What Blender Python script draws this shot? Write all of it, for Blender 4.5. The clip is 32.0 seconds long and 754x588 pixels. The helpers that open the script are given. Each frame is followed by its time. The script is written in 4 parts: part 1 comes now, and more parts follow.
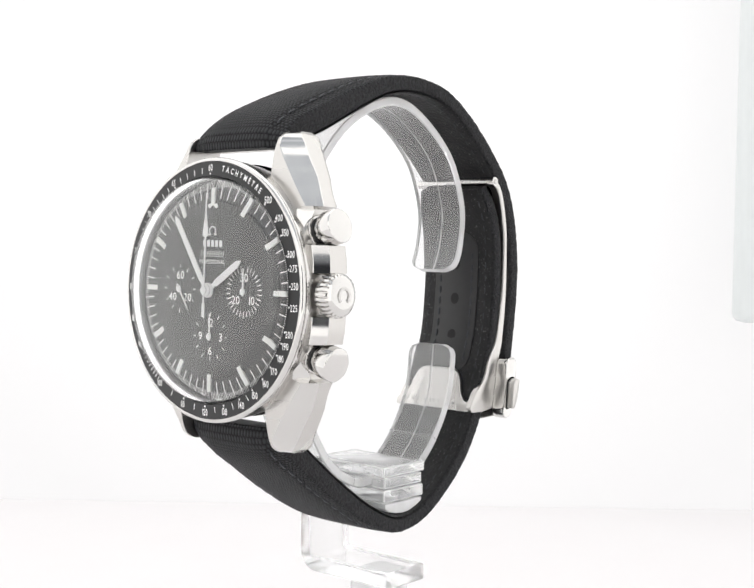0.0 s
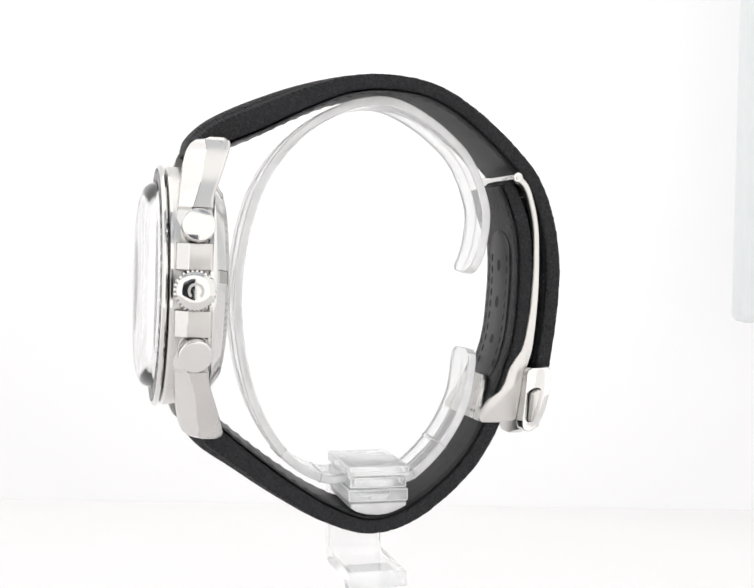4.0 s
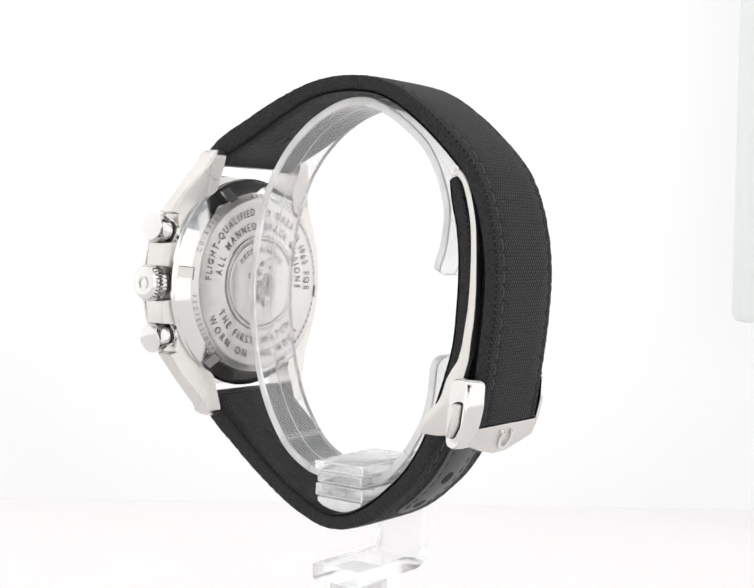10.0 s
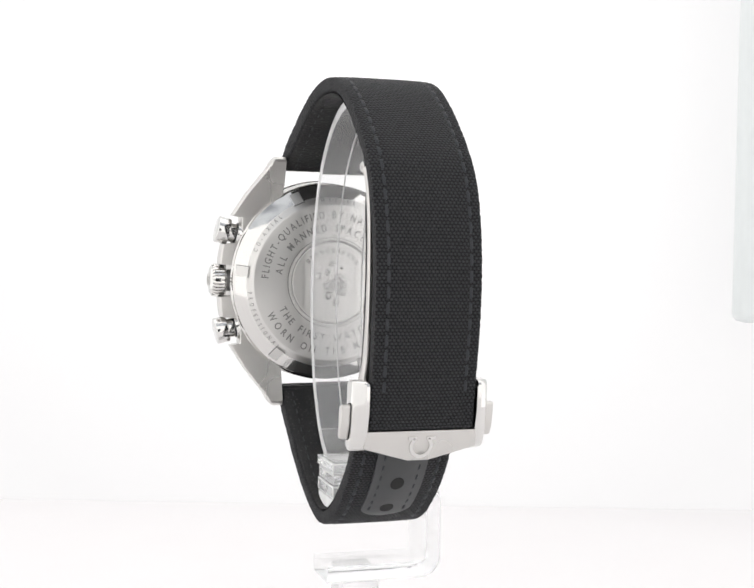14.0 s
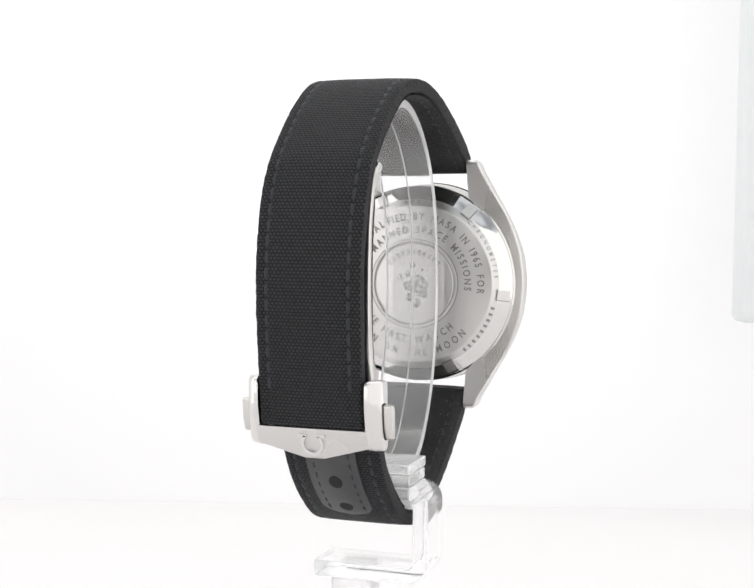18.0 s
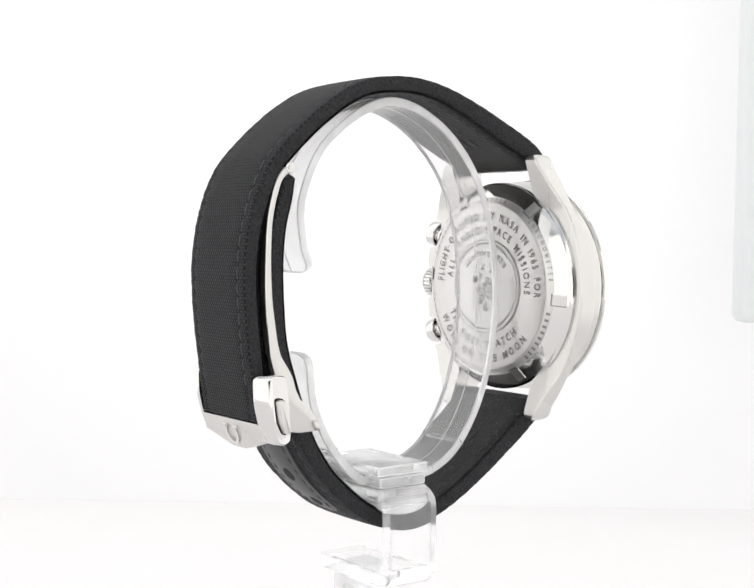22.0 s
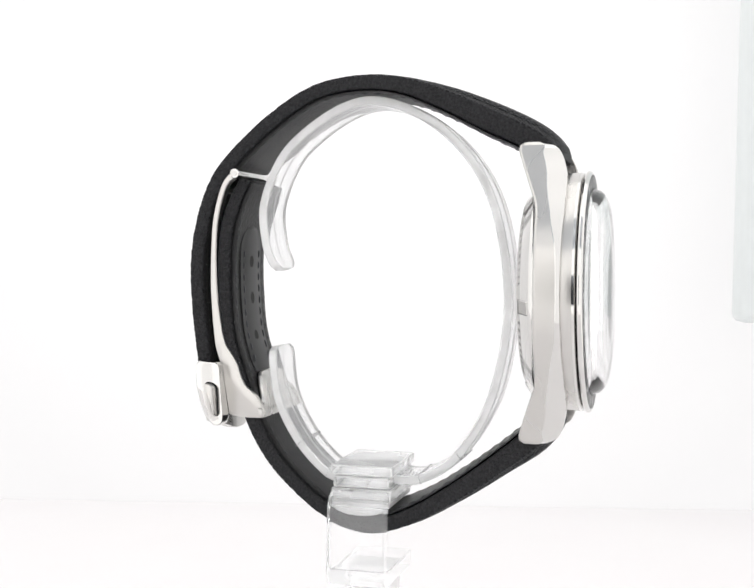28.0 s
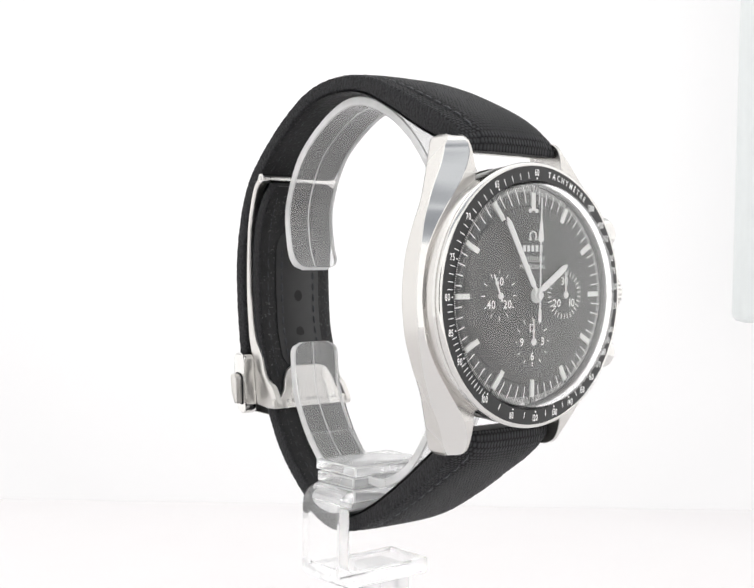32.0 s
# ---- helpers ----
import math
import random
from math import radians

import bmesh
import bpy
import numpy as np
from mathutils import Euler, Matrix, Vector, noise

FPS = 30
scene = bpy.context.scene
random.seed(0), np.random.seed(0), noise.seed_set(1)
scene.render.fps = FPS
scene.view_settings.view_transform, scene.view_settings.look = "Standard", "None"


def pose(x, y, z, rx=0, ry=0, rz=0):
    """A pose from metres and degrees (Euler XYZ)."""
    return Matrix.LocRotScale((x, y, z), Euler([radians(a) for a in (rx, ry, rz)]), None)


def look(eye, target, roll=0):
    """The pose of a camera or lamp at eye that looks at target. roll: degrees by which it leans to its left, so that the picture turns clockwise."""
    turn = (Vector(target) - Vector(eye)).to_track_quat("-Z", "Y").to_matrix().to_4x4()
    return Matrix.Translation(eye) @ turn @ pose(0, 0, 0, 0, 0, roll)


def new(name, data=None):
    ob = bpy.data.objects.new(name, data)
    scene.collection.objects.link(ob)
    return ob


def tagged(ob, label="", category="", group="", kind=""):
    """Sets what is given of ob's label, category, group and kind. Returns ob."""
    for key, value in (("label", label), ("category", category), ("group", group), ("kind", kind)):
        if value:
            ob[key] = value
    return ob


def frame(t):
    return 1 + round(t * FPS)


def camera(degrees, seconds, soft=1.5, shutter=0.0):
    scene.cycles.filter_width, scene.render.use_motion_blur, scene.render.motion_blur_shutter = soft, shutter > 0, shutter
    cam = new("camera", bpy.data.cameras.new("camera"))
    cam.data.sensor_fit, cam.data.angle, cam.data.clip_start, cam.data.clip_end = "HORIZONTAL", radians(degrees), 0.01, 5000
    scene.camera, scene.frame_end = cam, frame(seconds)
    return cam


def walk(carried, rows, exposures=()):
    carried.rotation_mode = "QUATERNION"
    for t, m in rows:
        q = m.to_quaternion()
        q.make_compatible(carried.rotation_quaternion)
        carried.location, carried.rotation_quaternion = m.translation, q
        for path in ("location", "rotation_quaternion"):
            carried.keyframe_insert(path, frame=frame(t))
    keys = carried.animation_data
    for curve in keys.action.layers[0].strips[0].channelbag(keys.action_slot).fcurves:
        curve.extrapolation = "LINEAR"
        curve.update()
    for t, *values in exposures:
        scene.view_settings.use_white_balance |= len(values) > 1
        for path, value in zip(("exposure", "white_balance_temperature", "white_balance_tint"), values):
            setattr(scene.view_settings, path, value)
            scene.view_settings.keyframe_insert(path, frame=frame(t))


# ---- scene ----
# ---------------------------------------------------------------- camera
EYE = Vector((0.0, -0.2125, 0.098))
YAW, PITCH, ROLL = radians(0.169), radians(-2.286), 0.891
AIM = EYE + Vector((math.sin(YAW) * math.cos(PITCH), math.cos(YAW) * math.cos(PITCH), math.sin(PITCH)))
cam = camera(34.40, 32.0, soft=1.7)
walk(cam, [(0.0, look(EYE, AIM, ROLL)), (32.0, look(EYE, AIM, ROLL))])


def turn(t):
    """Heading of the turntable in degrees at t seconds."""
    return -41.29 - 8.699 * t


# ---------------------------------------------------------------- light
world = bpy.data.worlds.new("room")
world.use_nodes = True
sky = world.node_tree
spot = sky.nodes.new("ShaderNodeTexCoord")
split = sky.nodes.new("ShaderNodeSeparateXYZ")
height = sky.nodes.new("ShaderNodeValToRGB")
height.color_ramp.elements[0].position, height.color_ramp.elements[1].position = 0.12, 0.42
height.color_ramp.elements[0].color, height.color_ramp.elements[1].color = (0.05, 0.052, 0.056, 1), (0.86, 0.89, 0.93, 1)
room = sky.nodes.new("ShaderNodeTexNoise")
room.inputs["Scale"].default_value, room.inputs["Detail"].default_value = 5.0, 1.5
tone = sky.nodes.new("ShaderNodeValToRGB")
tone.color_ramp.elements[0].position, tone.color_ramp.elements[1].position = 0.38, 0.62
tone.color_ramp.elements[0].color, tone.color_ramp.elements[1].color = (0.50, 0.51, 0.53, 1), (1.05, 1.05, 1.05, 1)
both = sky.nodes.new("ShaderNodeMix")
both.data_type, both.blend_type = "RGBA", "MULTIPLY"
both.inputs[0].default_value = 1.0
sky.links.new(spot.outputs["Generated"], split.inputs["Vector"])
sky.links.new(split.outputs["Z"], height.inputs["Fac"])
sky.links.new(spot.outputs["Generated"], room.inputs["Vector"])
sky.links.new(room.outputs["Fac"], tone.inputs["Fac"])
sky.links.new(height.outputs["Color"], both.inputs[6])
sky.links.new(tone.outputs["Color"], both.inputs[7])
sky.links.new(both.outputs[2], sky.nodes["Background"].inputs["Color"])
sky.nodes["Background"].inputs["Strength"].default_value = 1.0
scene.world = world
GLOW_BACK, GLOW_SIDE, GLOW_TOP, GLOW_FRONT = 0.805, (0.88, 1.20), 1.35, 1.20


# ---------------------------------------------------------------- materials
def shader(name, color, rough=0.5, metal=0.0, **more):
    m = bpy.data.materials.new(name)
    m.use_nodes = True
    b = m.node_tree.nodes["Principled BSDF"]
    b.inputs["Base Color"].default_value = (*color, 1)
    b.inputs["Roughness"].default_value = rough
    b.inputs["Metallic"].default_value = metal
    for key, value in more.items():
        b.inputs[key.replace("_", " ")].default_value = value
    return m


def node(m, kind, **inputs):
    n = m.node_tree.nodes.new(kind)
    for key, value in inputs.items():
        n.inputs[key].default_value = value
    return n


def link(m, a, b):
    m.node_tree.links.new(a, b)


def coords(m, scale=(1, 1, 1), which="Object"):
    tc = node(m, "ShaderNodeTexCoord")
    mp = node(m, "ShaderNodeMapping")
    mp.inputs["Scale"].default_value = scale
    link(m, tc.outputs[which], mp.inputs["Vector"])
    return mp.outputs["Vector"]


def grain(m, scale, low, high, socket="Roughness", stretch=(1, 1, 1), detail=4.0):
    """Noise between two values into one socket of the surface."""
    n = node(m, "ShaderNodeTexNoise", Scale=scale, Detail=detail)
    link(m, coords(m, stretch), n.inputs["Vector"])
    r = node(m, "ShaderNodeMapRange")
    r.inputs["From Min"].default_value, r.inputs["From Max"].default_value = 0.3, 0.7
    r.inputs["To Min"].default_value, r.inputs["To Max"].default_value = low, high
    link(m, n.outputs["Fac"], r.inputs["Value"])
    link(m, r.outputs["Result"], m.node_tree.nodes["Principled BSDF"].inputs[socket])
    return n


def tint(m, scale, a, b, stretch=(1, 1, 1)):
    """Mottles the base colour between a and b."""
    n = node(m, "ShaderNodeTexNoise", Scale=scale, Detail=5.0)
    link(m, coords(m, stretch), n.inputs["Vector"])
    c = node(m, "ShaderNodeMix")
    c.data_type = "RGBA"
    c.inputs[6].default_value, c.inputs[7].default_value = (*a, 1), (*b, 1)
    link(m, n.outputs["Fac"], c.inputs[0])
    link(m, c.outputs[2], m.node_tree.nodes["Principled BSDF"].inputs["Base Color"])


def relief(m, height, distance, strength=1.0):
    b = node(m, "ShaderNodeBump", Strength=strength, Distance=distance)
    link(m, height, b.inputs["Height"])
    link(m, b.outputs["Normal"], m.node_tree.nodes["Principled BSDF"].inputs["Normal"])


def brushed(name, stretch, color=(0.62, 0.605, 0.585)):
    m = shader(name, color, 0.28, 1.0)
    grain(m, 120, 0.27, 0.29, stretch=stretch, detail=0.0)
    return m


steel_brushed = brushed("brushed steel", (1, 1, 0.02))
steel_cross = brushed("cross-brushed steel", (0.02, 1, 1))
steel_polished = shader("polished steel", (0.68, 0.67, 0.655), 0.07, 1.0)
grain(steel_polished, 300, 0.04, 0.12)
steel_satin = shader("satin engraved steel", (0.62, 0.61, 0.595), 0.34, 1.0)
grain(steel_satin, 300, 0.31, 0.37, detail=2.0)
engraving = shader("engraved darkened steel", (0.27, 0.265, 0.26), 0.55, 0.85)
grain(engraving, 2000, 0.4, 0.6)
# darker steel: the shade of the medallion's relief is put into its colour
relief_steel = shader("shaded steel relief", (0.44, 0.43, 0.42), 0.30, 1.0)
grain(relief_steel, 1500, 0.22, 0.42)
bezel_black = shader("black anodised aluminium", (0.014, 0.014, 0.015), 0.34)
grain(bezel_black, 800, 0.28, 0.42)
dial_black = shader("matt black dial lacquer", (0.090, 0.090, 0.0895), 0.36, Specular_IOR_Level=0.40)
print_white = shader("white print", (0.95, 0.95, 0.94), 0.6)
print_grey = shader("pale grey print", (0.55, 0.55, 0.54), 0.6)
lume = shader("pale luminous paint", (0.95, 0.955, 0.93), 0.55)
hand_white = shader("white lacquered metal", (0.95, 0.95, 0.94), 0.35)
hole_black = shader("shadowed strap hole", (0.006, 0.006, 0.006), 0.8)
rubber = shader("grey rubber", (0.045, 0.046, 0.048), 0.48)
tint(rubber, 500, (0.036, 0.037, 0.039), (0.05, 0.051, 0.053))
thread = shader("black waxed thread", (0.022, 0.024, 0.029), 0.45, Specular_IOR_Level=0.35)
lining = shader("black grained leather", (0.008, 0.008, 0.009), 0.46, Specular_IOR_Level=0.2)
tint(lining, 400, (0.008, 0.008, 0.0085), (0.026, 0.026, 0.027))
vor = node(lining, "ShaderNodeTexVoronoi", Scale=1700)
link(lining, coords(lining), vor.inputs["Vector"])
relief(lining, vor.outputs["Distance"], 0.00015, 0.4)
# pale specks: loose fibres and glints of lit stitch lumps, painted into the colour
fluff = node(lining, "ShaderNodeTexNoise", Scale=2600.0, Detail=2.0)
link(lining, coords(lining), fluff.inputs["Vector"])
specks = node(lining, "ShaderNodeMapRange")
specks.inputs["From Min"].default_value, specks.inputs["From Max"].default_value = 0.63, 0.73
link(lining, fluff.outputs["Fac"], specks.inputs["Value"])
speckled = node(lining, "ShaderNodeMix")
speckled.data_type = "RGBA"
speckled.inputs[7].default_value = (0.09, 0.09, 0.09, 1)
link(lining, specks.outputs["Result"], speckled.inputs[0])
link(lining, lining.node_tree.nodes["Principled BSDF"].inputs["Base Color"].links[0].from_socket, speckled.inputs[6])
link(lining, speckled.outputs[2], lining.node_tree.nodes["Principled BSDF"].inputs["Base Color"])
# darker tone of the rubber, for the inner hole strip
rubber_dark = shader("darker rubber", (0.018, 0.018, 0.019), 0.5)
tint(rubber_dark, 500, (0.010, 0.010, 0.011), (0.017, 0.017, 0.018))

fabric = shader("black woven nylon", (0.014, 0.014, 0.015), 0.56)
fabric.node_tree.nodes["Principled BSDF"].inputs["Specular IOR Level"].default_value = 0.12


def weave(m):
    """Plain weave on the strap's own surface coordinates, in millimetres."""
    uv = coords(m, (1, 1, 1), "UV")
    sep = node(m, "ShaderNodeSeparateXYZ")
    link(m, uv, sep.inputs["Vector"])

    def maths(op, a, b=None):
        n = node(m, "ShaderNodeMath")
        n.operation = op
        for k, v in enumerate((a, b)):
            if v is None:
                continue
            if isinstance(v, (int, float)):
                n.inputs[k].default_value = v
            else:
                link(m, v, n.inputs[k])
        return n.outputs[0]

    r = maths("DIVIDE", sep.outputs["Y"], 0.50)
    fr = maths("FRACT", r)
    shift = maths("MULTIPLY", maths("FLOOR", r), 0.5)
    fx = maths("FRACT", maths("ADD", maths("DIVIDE", sep.outputs["X"], 0.64), shift))
    rib = maths("MULTIPLY", maths("MULTIPLY", fr, maths("SUBTRACT", 1.0, fr)), 4.0)
    knot = maths("MULTIPLY", maths("MULTIPLY", fx, maths("SUBTRACT", 1.0, fx)), 4.0)
    noise_n = node(m, "ShaderNodeTexNoise", Scale=1.3, Detail=5.0)
    link(m, uv, noise_n.inputs["Vector"])
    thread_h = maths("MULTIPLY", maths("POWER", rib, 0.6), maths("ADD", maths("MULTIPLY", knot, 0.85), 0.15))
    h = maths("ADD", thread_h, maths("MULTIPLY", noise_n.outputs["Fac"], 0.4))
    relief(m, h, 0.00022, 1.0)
    # shade between the threads is put into the colour, by relief height
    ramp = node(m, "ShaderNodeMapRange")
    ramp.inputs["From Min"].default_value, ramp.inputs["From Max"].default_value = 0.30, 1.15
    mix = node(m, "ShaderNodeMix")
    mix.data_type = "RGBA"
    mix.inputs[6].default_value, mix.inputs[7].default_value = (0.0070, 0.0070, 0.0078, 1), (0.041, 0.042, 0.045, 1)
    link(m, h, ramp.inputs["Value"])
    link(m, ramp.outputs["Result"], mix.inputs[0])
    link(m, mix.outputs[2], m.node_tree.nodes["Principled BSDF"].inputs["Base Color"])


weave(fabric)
fabric_edge = shader("folded black nylon edge", (0.010, 0.010, 0.011), 0.7, Specular_IOR_Level=0.14)
tint(fabric_edge, 2600, (0.007, 0.007, 0.008), (0.052, 0.052, 0.055))
fold = node(fabric_edge, "ShaderNodeTexNoise", Scale=2200.0, Detail=3.0)
link(fabric_edge, coords(fabric_edge), fold.inputs["Vector"])
relief(fabric_edge, fold.outputs["Fac"], 0.0008, 1.0)


def clear(name, milk, rough, colour=(0.995, 0.996, 0.997), scratch=0.0, ior=1.49, white_share=0.45):
    """Clear acrylic: true refraction, fine scratches, and milky haze that also stands in for reflected light."""
    m = bpy.data.materials.new(name)
    m.use_nodes = True
    m.node_tree.nodes.remove(m.node_tree.nodes["Principled BSDF"])
    body = node(m, "ShaderNodeBsdfGlass", Color=(*colour, 1), Roughness=rough, IOR=ior)
    haze = node(m, "ShaderNodeBsdfTranslucent", Color=(0.98, 0.98, 0.98, 1))
    white = node(m, "ShaderNodeBsdfDiffuse", Color=(0.98, 0.98, 0.98, 1))
    n = node(m, "ShaderNodeTexNoise", Scale=70.0, Detail=5.0)
    link(m, coords(m), n.inputs["Vector"])
    r = node(m, "ShaderNodeMapRange")
    r.inputs["From Min"].default_value, r.inputs["From Max"].default_value = 0.35, 0.7
    r.inputs["To Min"].default_value, r.inputs["To Max"].default_value = milk * 0.7, milk * 1.35
    link(m, n.outputs["Fac"], r.inputs["Value"])
    if scratch:
        fine = node(m, "ShaderNodeTexNoise", Scale=160.0, Detail=2.0)
        link(m, coords(m, (1, 1, 1)), fine.inputs["Vector"])
        b = node(m, "ShaderNodeBump", Strength=scratch, Distance=0.0004)
        link(m, fine.outputs["Fac"], b.inputs["Height"])
        link(m, b.outputs["Normal"], body.inputs["Normal"])
    both, out = node(m, "ShaderNodeMixShader", Fac=white_share), node(m, "ShaderNodeMixShader")
    link(m, haze.outputs[0], both.inputs[1])
    link(m, white.outputs[0], both.inputs[2])
    link(m, r.outputs["Result"], out.inputs["Fac"])
    link(m, body.outputs[0], out.inputs[1])
    link(m, both.outputs[0], out.inputs[2])
    link(m, out.outputs[0], m.node_tree.nodes["Material Output"].inputs["Surface"])
    return m


acrylic = clear("clear acrylic", 0.12, 0.0, scratch=0.10, ior=1.36, white_share=0.7)
leg_plastic = clear("hazy plastic", 0.3, 0.2)
# edges, rim and tongue: strong white replaces the glow of inner reflections
acrylic_edge = clear("whitened acrylic edge", 0.62, 0.08, white_share=0.7)
acrylic_rim = clear("bevelled acrylic rim", 0.5, 0.05, white_share=0.9)
acrylic_block = clear("thick clear acrylic", 0.30, 0.0, scratch=0.08, ior=1.28, white_share=0.6)
acrylic_arm = clear("clear bent acrylic", 0.11, 0.04, scratch=0.15, ior=1.25, white_share=0.8)
arm_edge = clear("cut acrylic edge", 0.2, 0.08, ior=1.25)
acrylic_tongue = clear("whitened clear acrylic", 0.8, 0.1, ior=1.25, white_share=0.9)
crystal_glass = shader("clear domed crystal", (1, 1, 1), 0.0, 0.0, Transmission_Weight=1.0, IOR=1.47)


def glowing(name, color, low, high=None, round_spread=0.0):
    """White diffuser cloth lit from behind. With high: stronger towards the lamps, either round a centre or towards the rear."""
    m = shader(name, (0.28, 0.28, 0.28), 0.9)
    b = m.node_tree.nodes["Principled BSDF"]
    b.inputs["Emission Color"].default_value = (*color, 1)
    b.inputs["Emission Strength"].default_value = low
    if high:
        g = node(m, "ShaderNodeTexGradient")
        g.gradient_type = "SPHERICAL" if round_spread else "LINEAR"
        v = coords(m, (1 / round_spread,) * 3 if round_spread else (1, 1, 1))
        if not round_spread:
            mp = v.node
            mp.inputs["Rotation"].default_value = (0, 0, radians(-90))
            mp.inputs["Scale"].default_value = (1.78, 1.78, 1.78)
            mp.inputs["Location"].default_value = (0.5, 0, 0)
        link(m, v, g.inputs["Vector"])
        r = node(m, "ShaderNodeMapRange")
        r.inputs["To Min"].default_value, r.inputs["To Max"].default_value = low, high
        link(m, g.outputs["Fac"], r.inputs["Value"])
        link(m, r.outputs["Result"], b.inputs["Emission Strength"])
    return m


cloth_back = glowing("backlit white cloth", (1.0, 0.988, 0.992), GLOW_BACK - 0.17, GLOW_BACK, 0.19)
cloth_side = glowing("side-lit white cloth", (1.0, 0.99, 0.98), *GLOW_SIDE)
# glow of the added front screen, brightens what faces the camera
front_fill = glowing("white front fill glow", (1.0, 0.985, 0.965), GLOW_FRONT)
lamp_top = glowing("white lamp diffuser", (1.0, 0.99, 0.98), GLOW_TOP)
floor_white = shader("white sheet", (0.79, 0.775, 0.78), 0.6)
tint(floor_white, 25, (0.78, 0.76, 0.766), (0.80, 0.79, 0.795))
panel_grey = shader("light grey plastic", (0.70, 0.73, 0.73), 0.5)
grain(panel_grey, 60, 0.4, 0.6)

# ---------------------------------------------------------------- mesh helpers (millimetres)
MM = 0.001
RISE = 1.8
LIFT = {}


def thing(name, z_base, label, category):
    """An Empty on the turntable's axis; z_base is its height over the camera's level in millimetres."""
    e = new(name)
    e.empty_display_size = 0.01
    e.location = (0, 0, EYE.z + (z_base + RISE) * MM)
    LIFT[e] = z_base
    return tagged(e, label, category)


def finish(name, bm, mats, angle=32):
    me = bpy.data.meshes.new(name)
    bm.normal_update()
    bm.to_mesh(me)
    bm.free()
    for m in mats if isinstance(mats, (list, tuple)) else (mats,):
        me.materials.append(m)
    me.polygons.foreach_set("use_smooth", [True] * len(me.polygons))
    me.set_sharp_from_angle(angle=radians(angle))
    return me


def root(ob):
    return ob if ob.parent is None else root(ob.parent)


def on_head(parent, head):
    """True for the watch case and all that is fixed in it."""
    return head or (parent.parent is not None and parent.get("head", 0) == 1)


def part(name, bm, mats, parent, label="", pivot=None, head=False, angle=32):
    """Links a bmesh (millimetres over the camera's level) as one mesh under a thing or a part."""
    lift = LIFT[root(parent)]
    org = Vector(pivot) if pivot else Vector((0, 0, lift))
    if not on_head(parent, head):
        for v in bm.verts:
            v.co.y *= GROW
            v.co.z *= GROW
        org.y, org.z = (org.y * GROW, org.z * GROW) if pivot else (org.y, org.z)
    for v in bm.verts:
        v.co = (v.co - org) * MM
    ob = new(name, finish(name, bm, mats, angle))
    ob.parent = parent
    if pivot:
        ob.location = (org - Vector((0, 0, lift))) * MM
    if head:
        c = Vector((0, -33, -9 - lift)) * MM
        ob.matrix_basis = Matrix.Translation(c) @ pose(0, 0, 0, TILT, 0, 0) @ Matrix.Translation(-c)
    if on_head(parent, head):
        ob["head"] = 1
    return tagged(ob, label) if label else ob


GROW = 1.0117
TILT = -1.0
CZ = -9.05


def lathe(bm, prof, segs=120, mats=None, closed=True, centre=(0.0, CZ)):
    """Turns a profile of (radius, y) round the watch's own axis."""
    rings = []
    for r, y in prof:
        if r < 1e-6:
            rings.append([bm.verts.new((centre[0], y, centre[1]))])
        else:
            rings.append([bm.verts.new((centre[0] + r * math.sin(2 * math.pi * k / segs), y, centre[1] + r * math.cos(2 * math.pi * k / segs))) for k in range(segs)])
    n = len(rings)
    for i in range(n if closed else n - 1):
        a, b = rings[i], rings[(i + 1) % n]
        for k in range(segs):
            l = (k + 1) % segs
            if len(a) == 1 and len(b) == 1:
                continue
            if len(a) == 1:
                f = bm.faces.new((a[0], b[k], b[l]))
            elif len(b) == 1:
                f = bm.faces.new((a[k], b[0], a[l]))
            else:
                f = bm.faces.new((a[k], b[k], b[l], a[l]))
            if mats:
                f.material_index = mats[i]
    bmesh.ops.recalc_face_normals(bm, faces=bm.faces[:])
    return bm


def loft(bm, rings, caps=True, uv=None, mats=None):
    """Skins closed rings of points; uv gives a matching (u, v) for each."""
    layer = bm.loops.layers.uv.verify() if uv else None
    vs = [[bm.verts.new(p) for p in ring] for ring in rings]
    n = len(rings[0])
    for i in range(len(rings) - 1):
        for k in range(n):
            l = (k + 1) % n
            f = bm.faces.new((vs[i][k], vs[i][l], vs[i + 1][l], vs[i + 1][k]))
            if mats:
                f.material_index = mats[k]
            if uv:
                for loop, (a, b) in zip(f.loops, ((i, k), (i, l), (i + 1, l), (i + 1, k))):
                    loop[layer].uv = uv[a][b]
    if caps:
        bm.faces.new(vs[0][::-1])
        bm.faces.new(vs[-1])
    bmesh.ops.recalc_face_normals(bm, faces=bm.faces[:])
    return bm


def box(bm, x0, x1, y0, y1, z0, z1, bevel=0.0, segs=2):
    r = bmesh.ops.create_cube(bm, size=1.0, matrix=Matrix.LocRotScale(((x0 + x1) / 2, (y0 + y1) / 2, (z0 + z1) / 2), None, (x1 - x0, y1 - y0, z1 - z0)))
    if bevel:
        edges = list({e for v in r["verts"] for e in v.link_edges})
        bmesh.ops.bevel(bm, geom=edges, offset=bevel, segments=segs, affect="EDGES", profile=0.5)
    return bm


def rod(bm, a, b, r, segs=24, r2=None, bevel=0.0):
    """A round bar from a to b."""
    a, b = Vector(a), Vector(b)
    m = Matrix.Translation((a + b) / 2) @ (b - a).to_track_quat("Z", "Y").to_matrix().to_4x4()
    got = bmesh.ops.create_cone(bm, cap_ends=True, segments=segs, radius1=r, radius2=r if r2 is None else r2, depth=(b - a).length, matrix=m)
    if bevel:
        rim = [e for v in got["verts"] for e in v.link_edges if len(e.link_faces) == 2 and any(len(f.verts) > 4 for f in e.link_faces)]
        bmesh.ops.bevel(bm, geom=list(set(rim)), offset=bevel, segments=3, affect="EDGES", profile=0.5)
    return bm


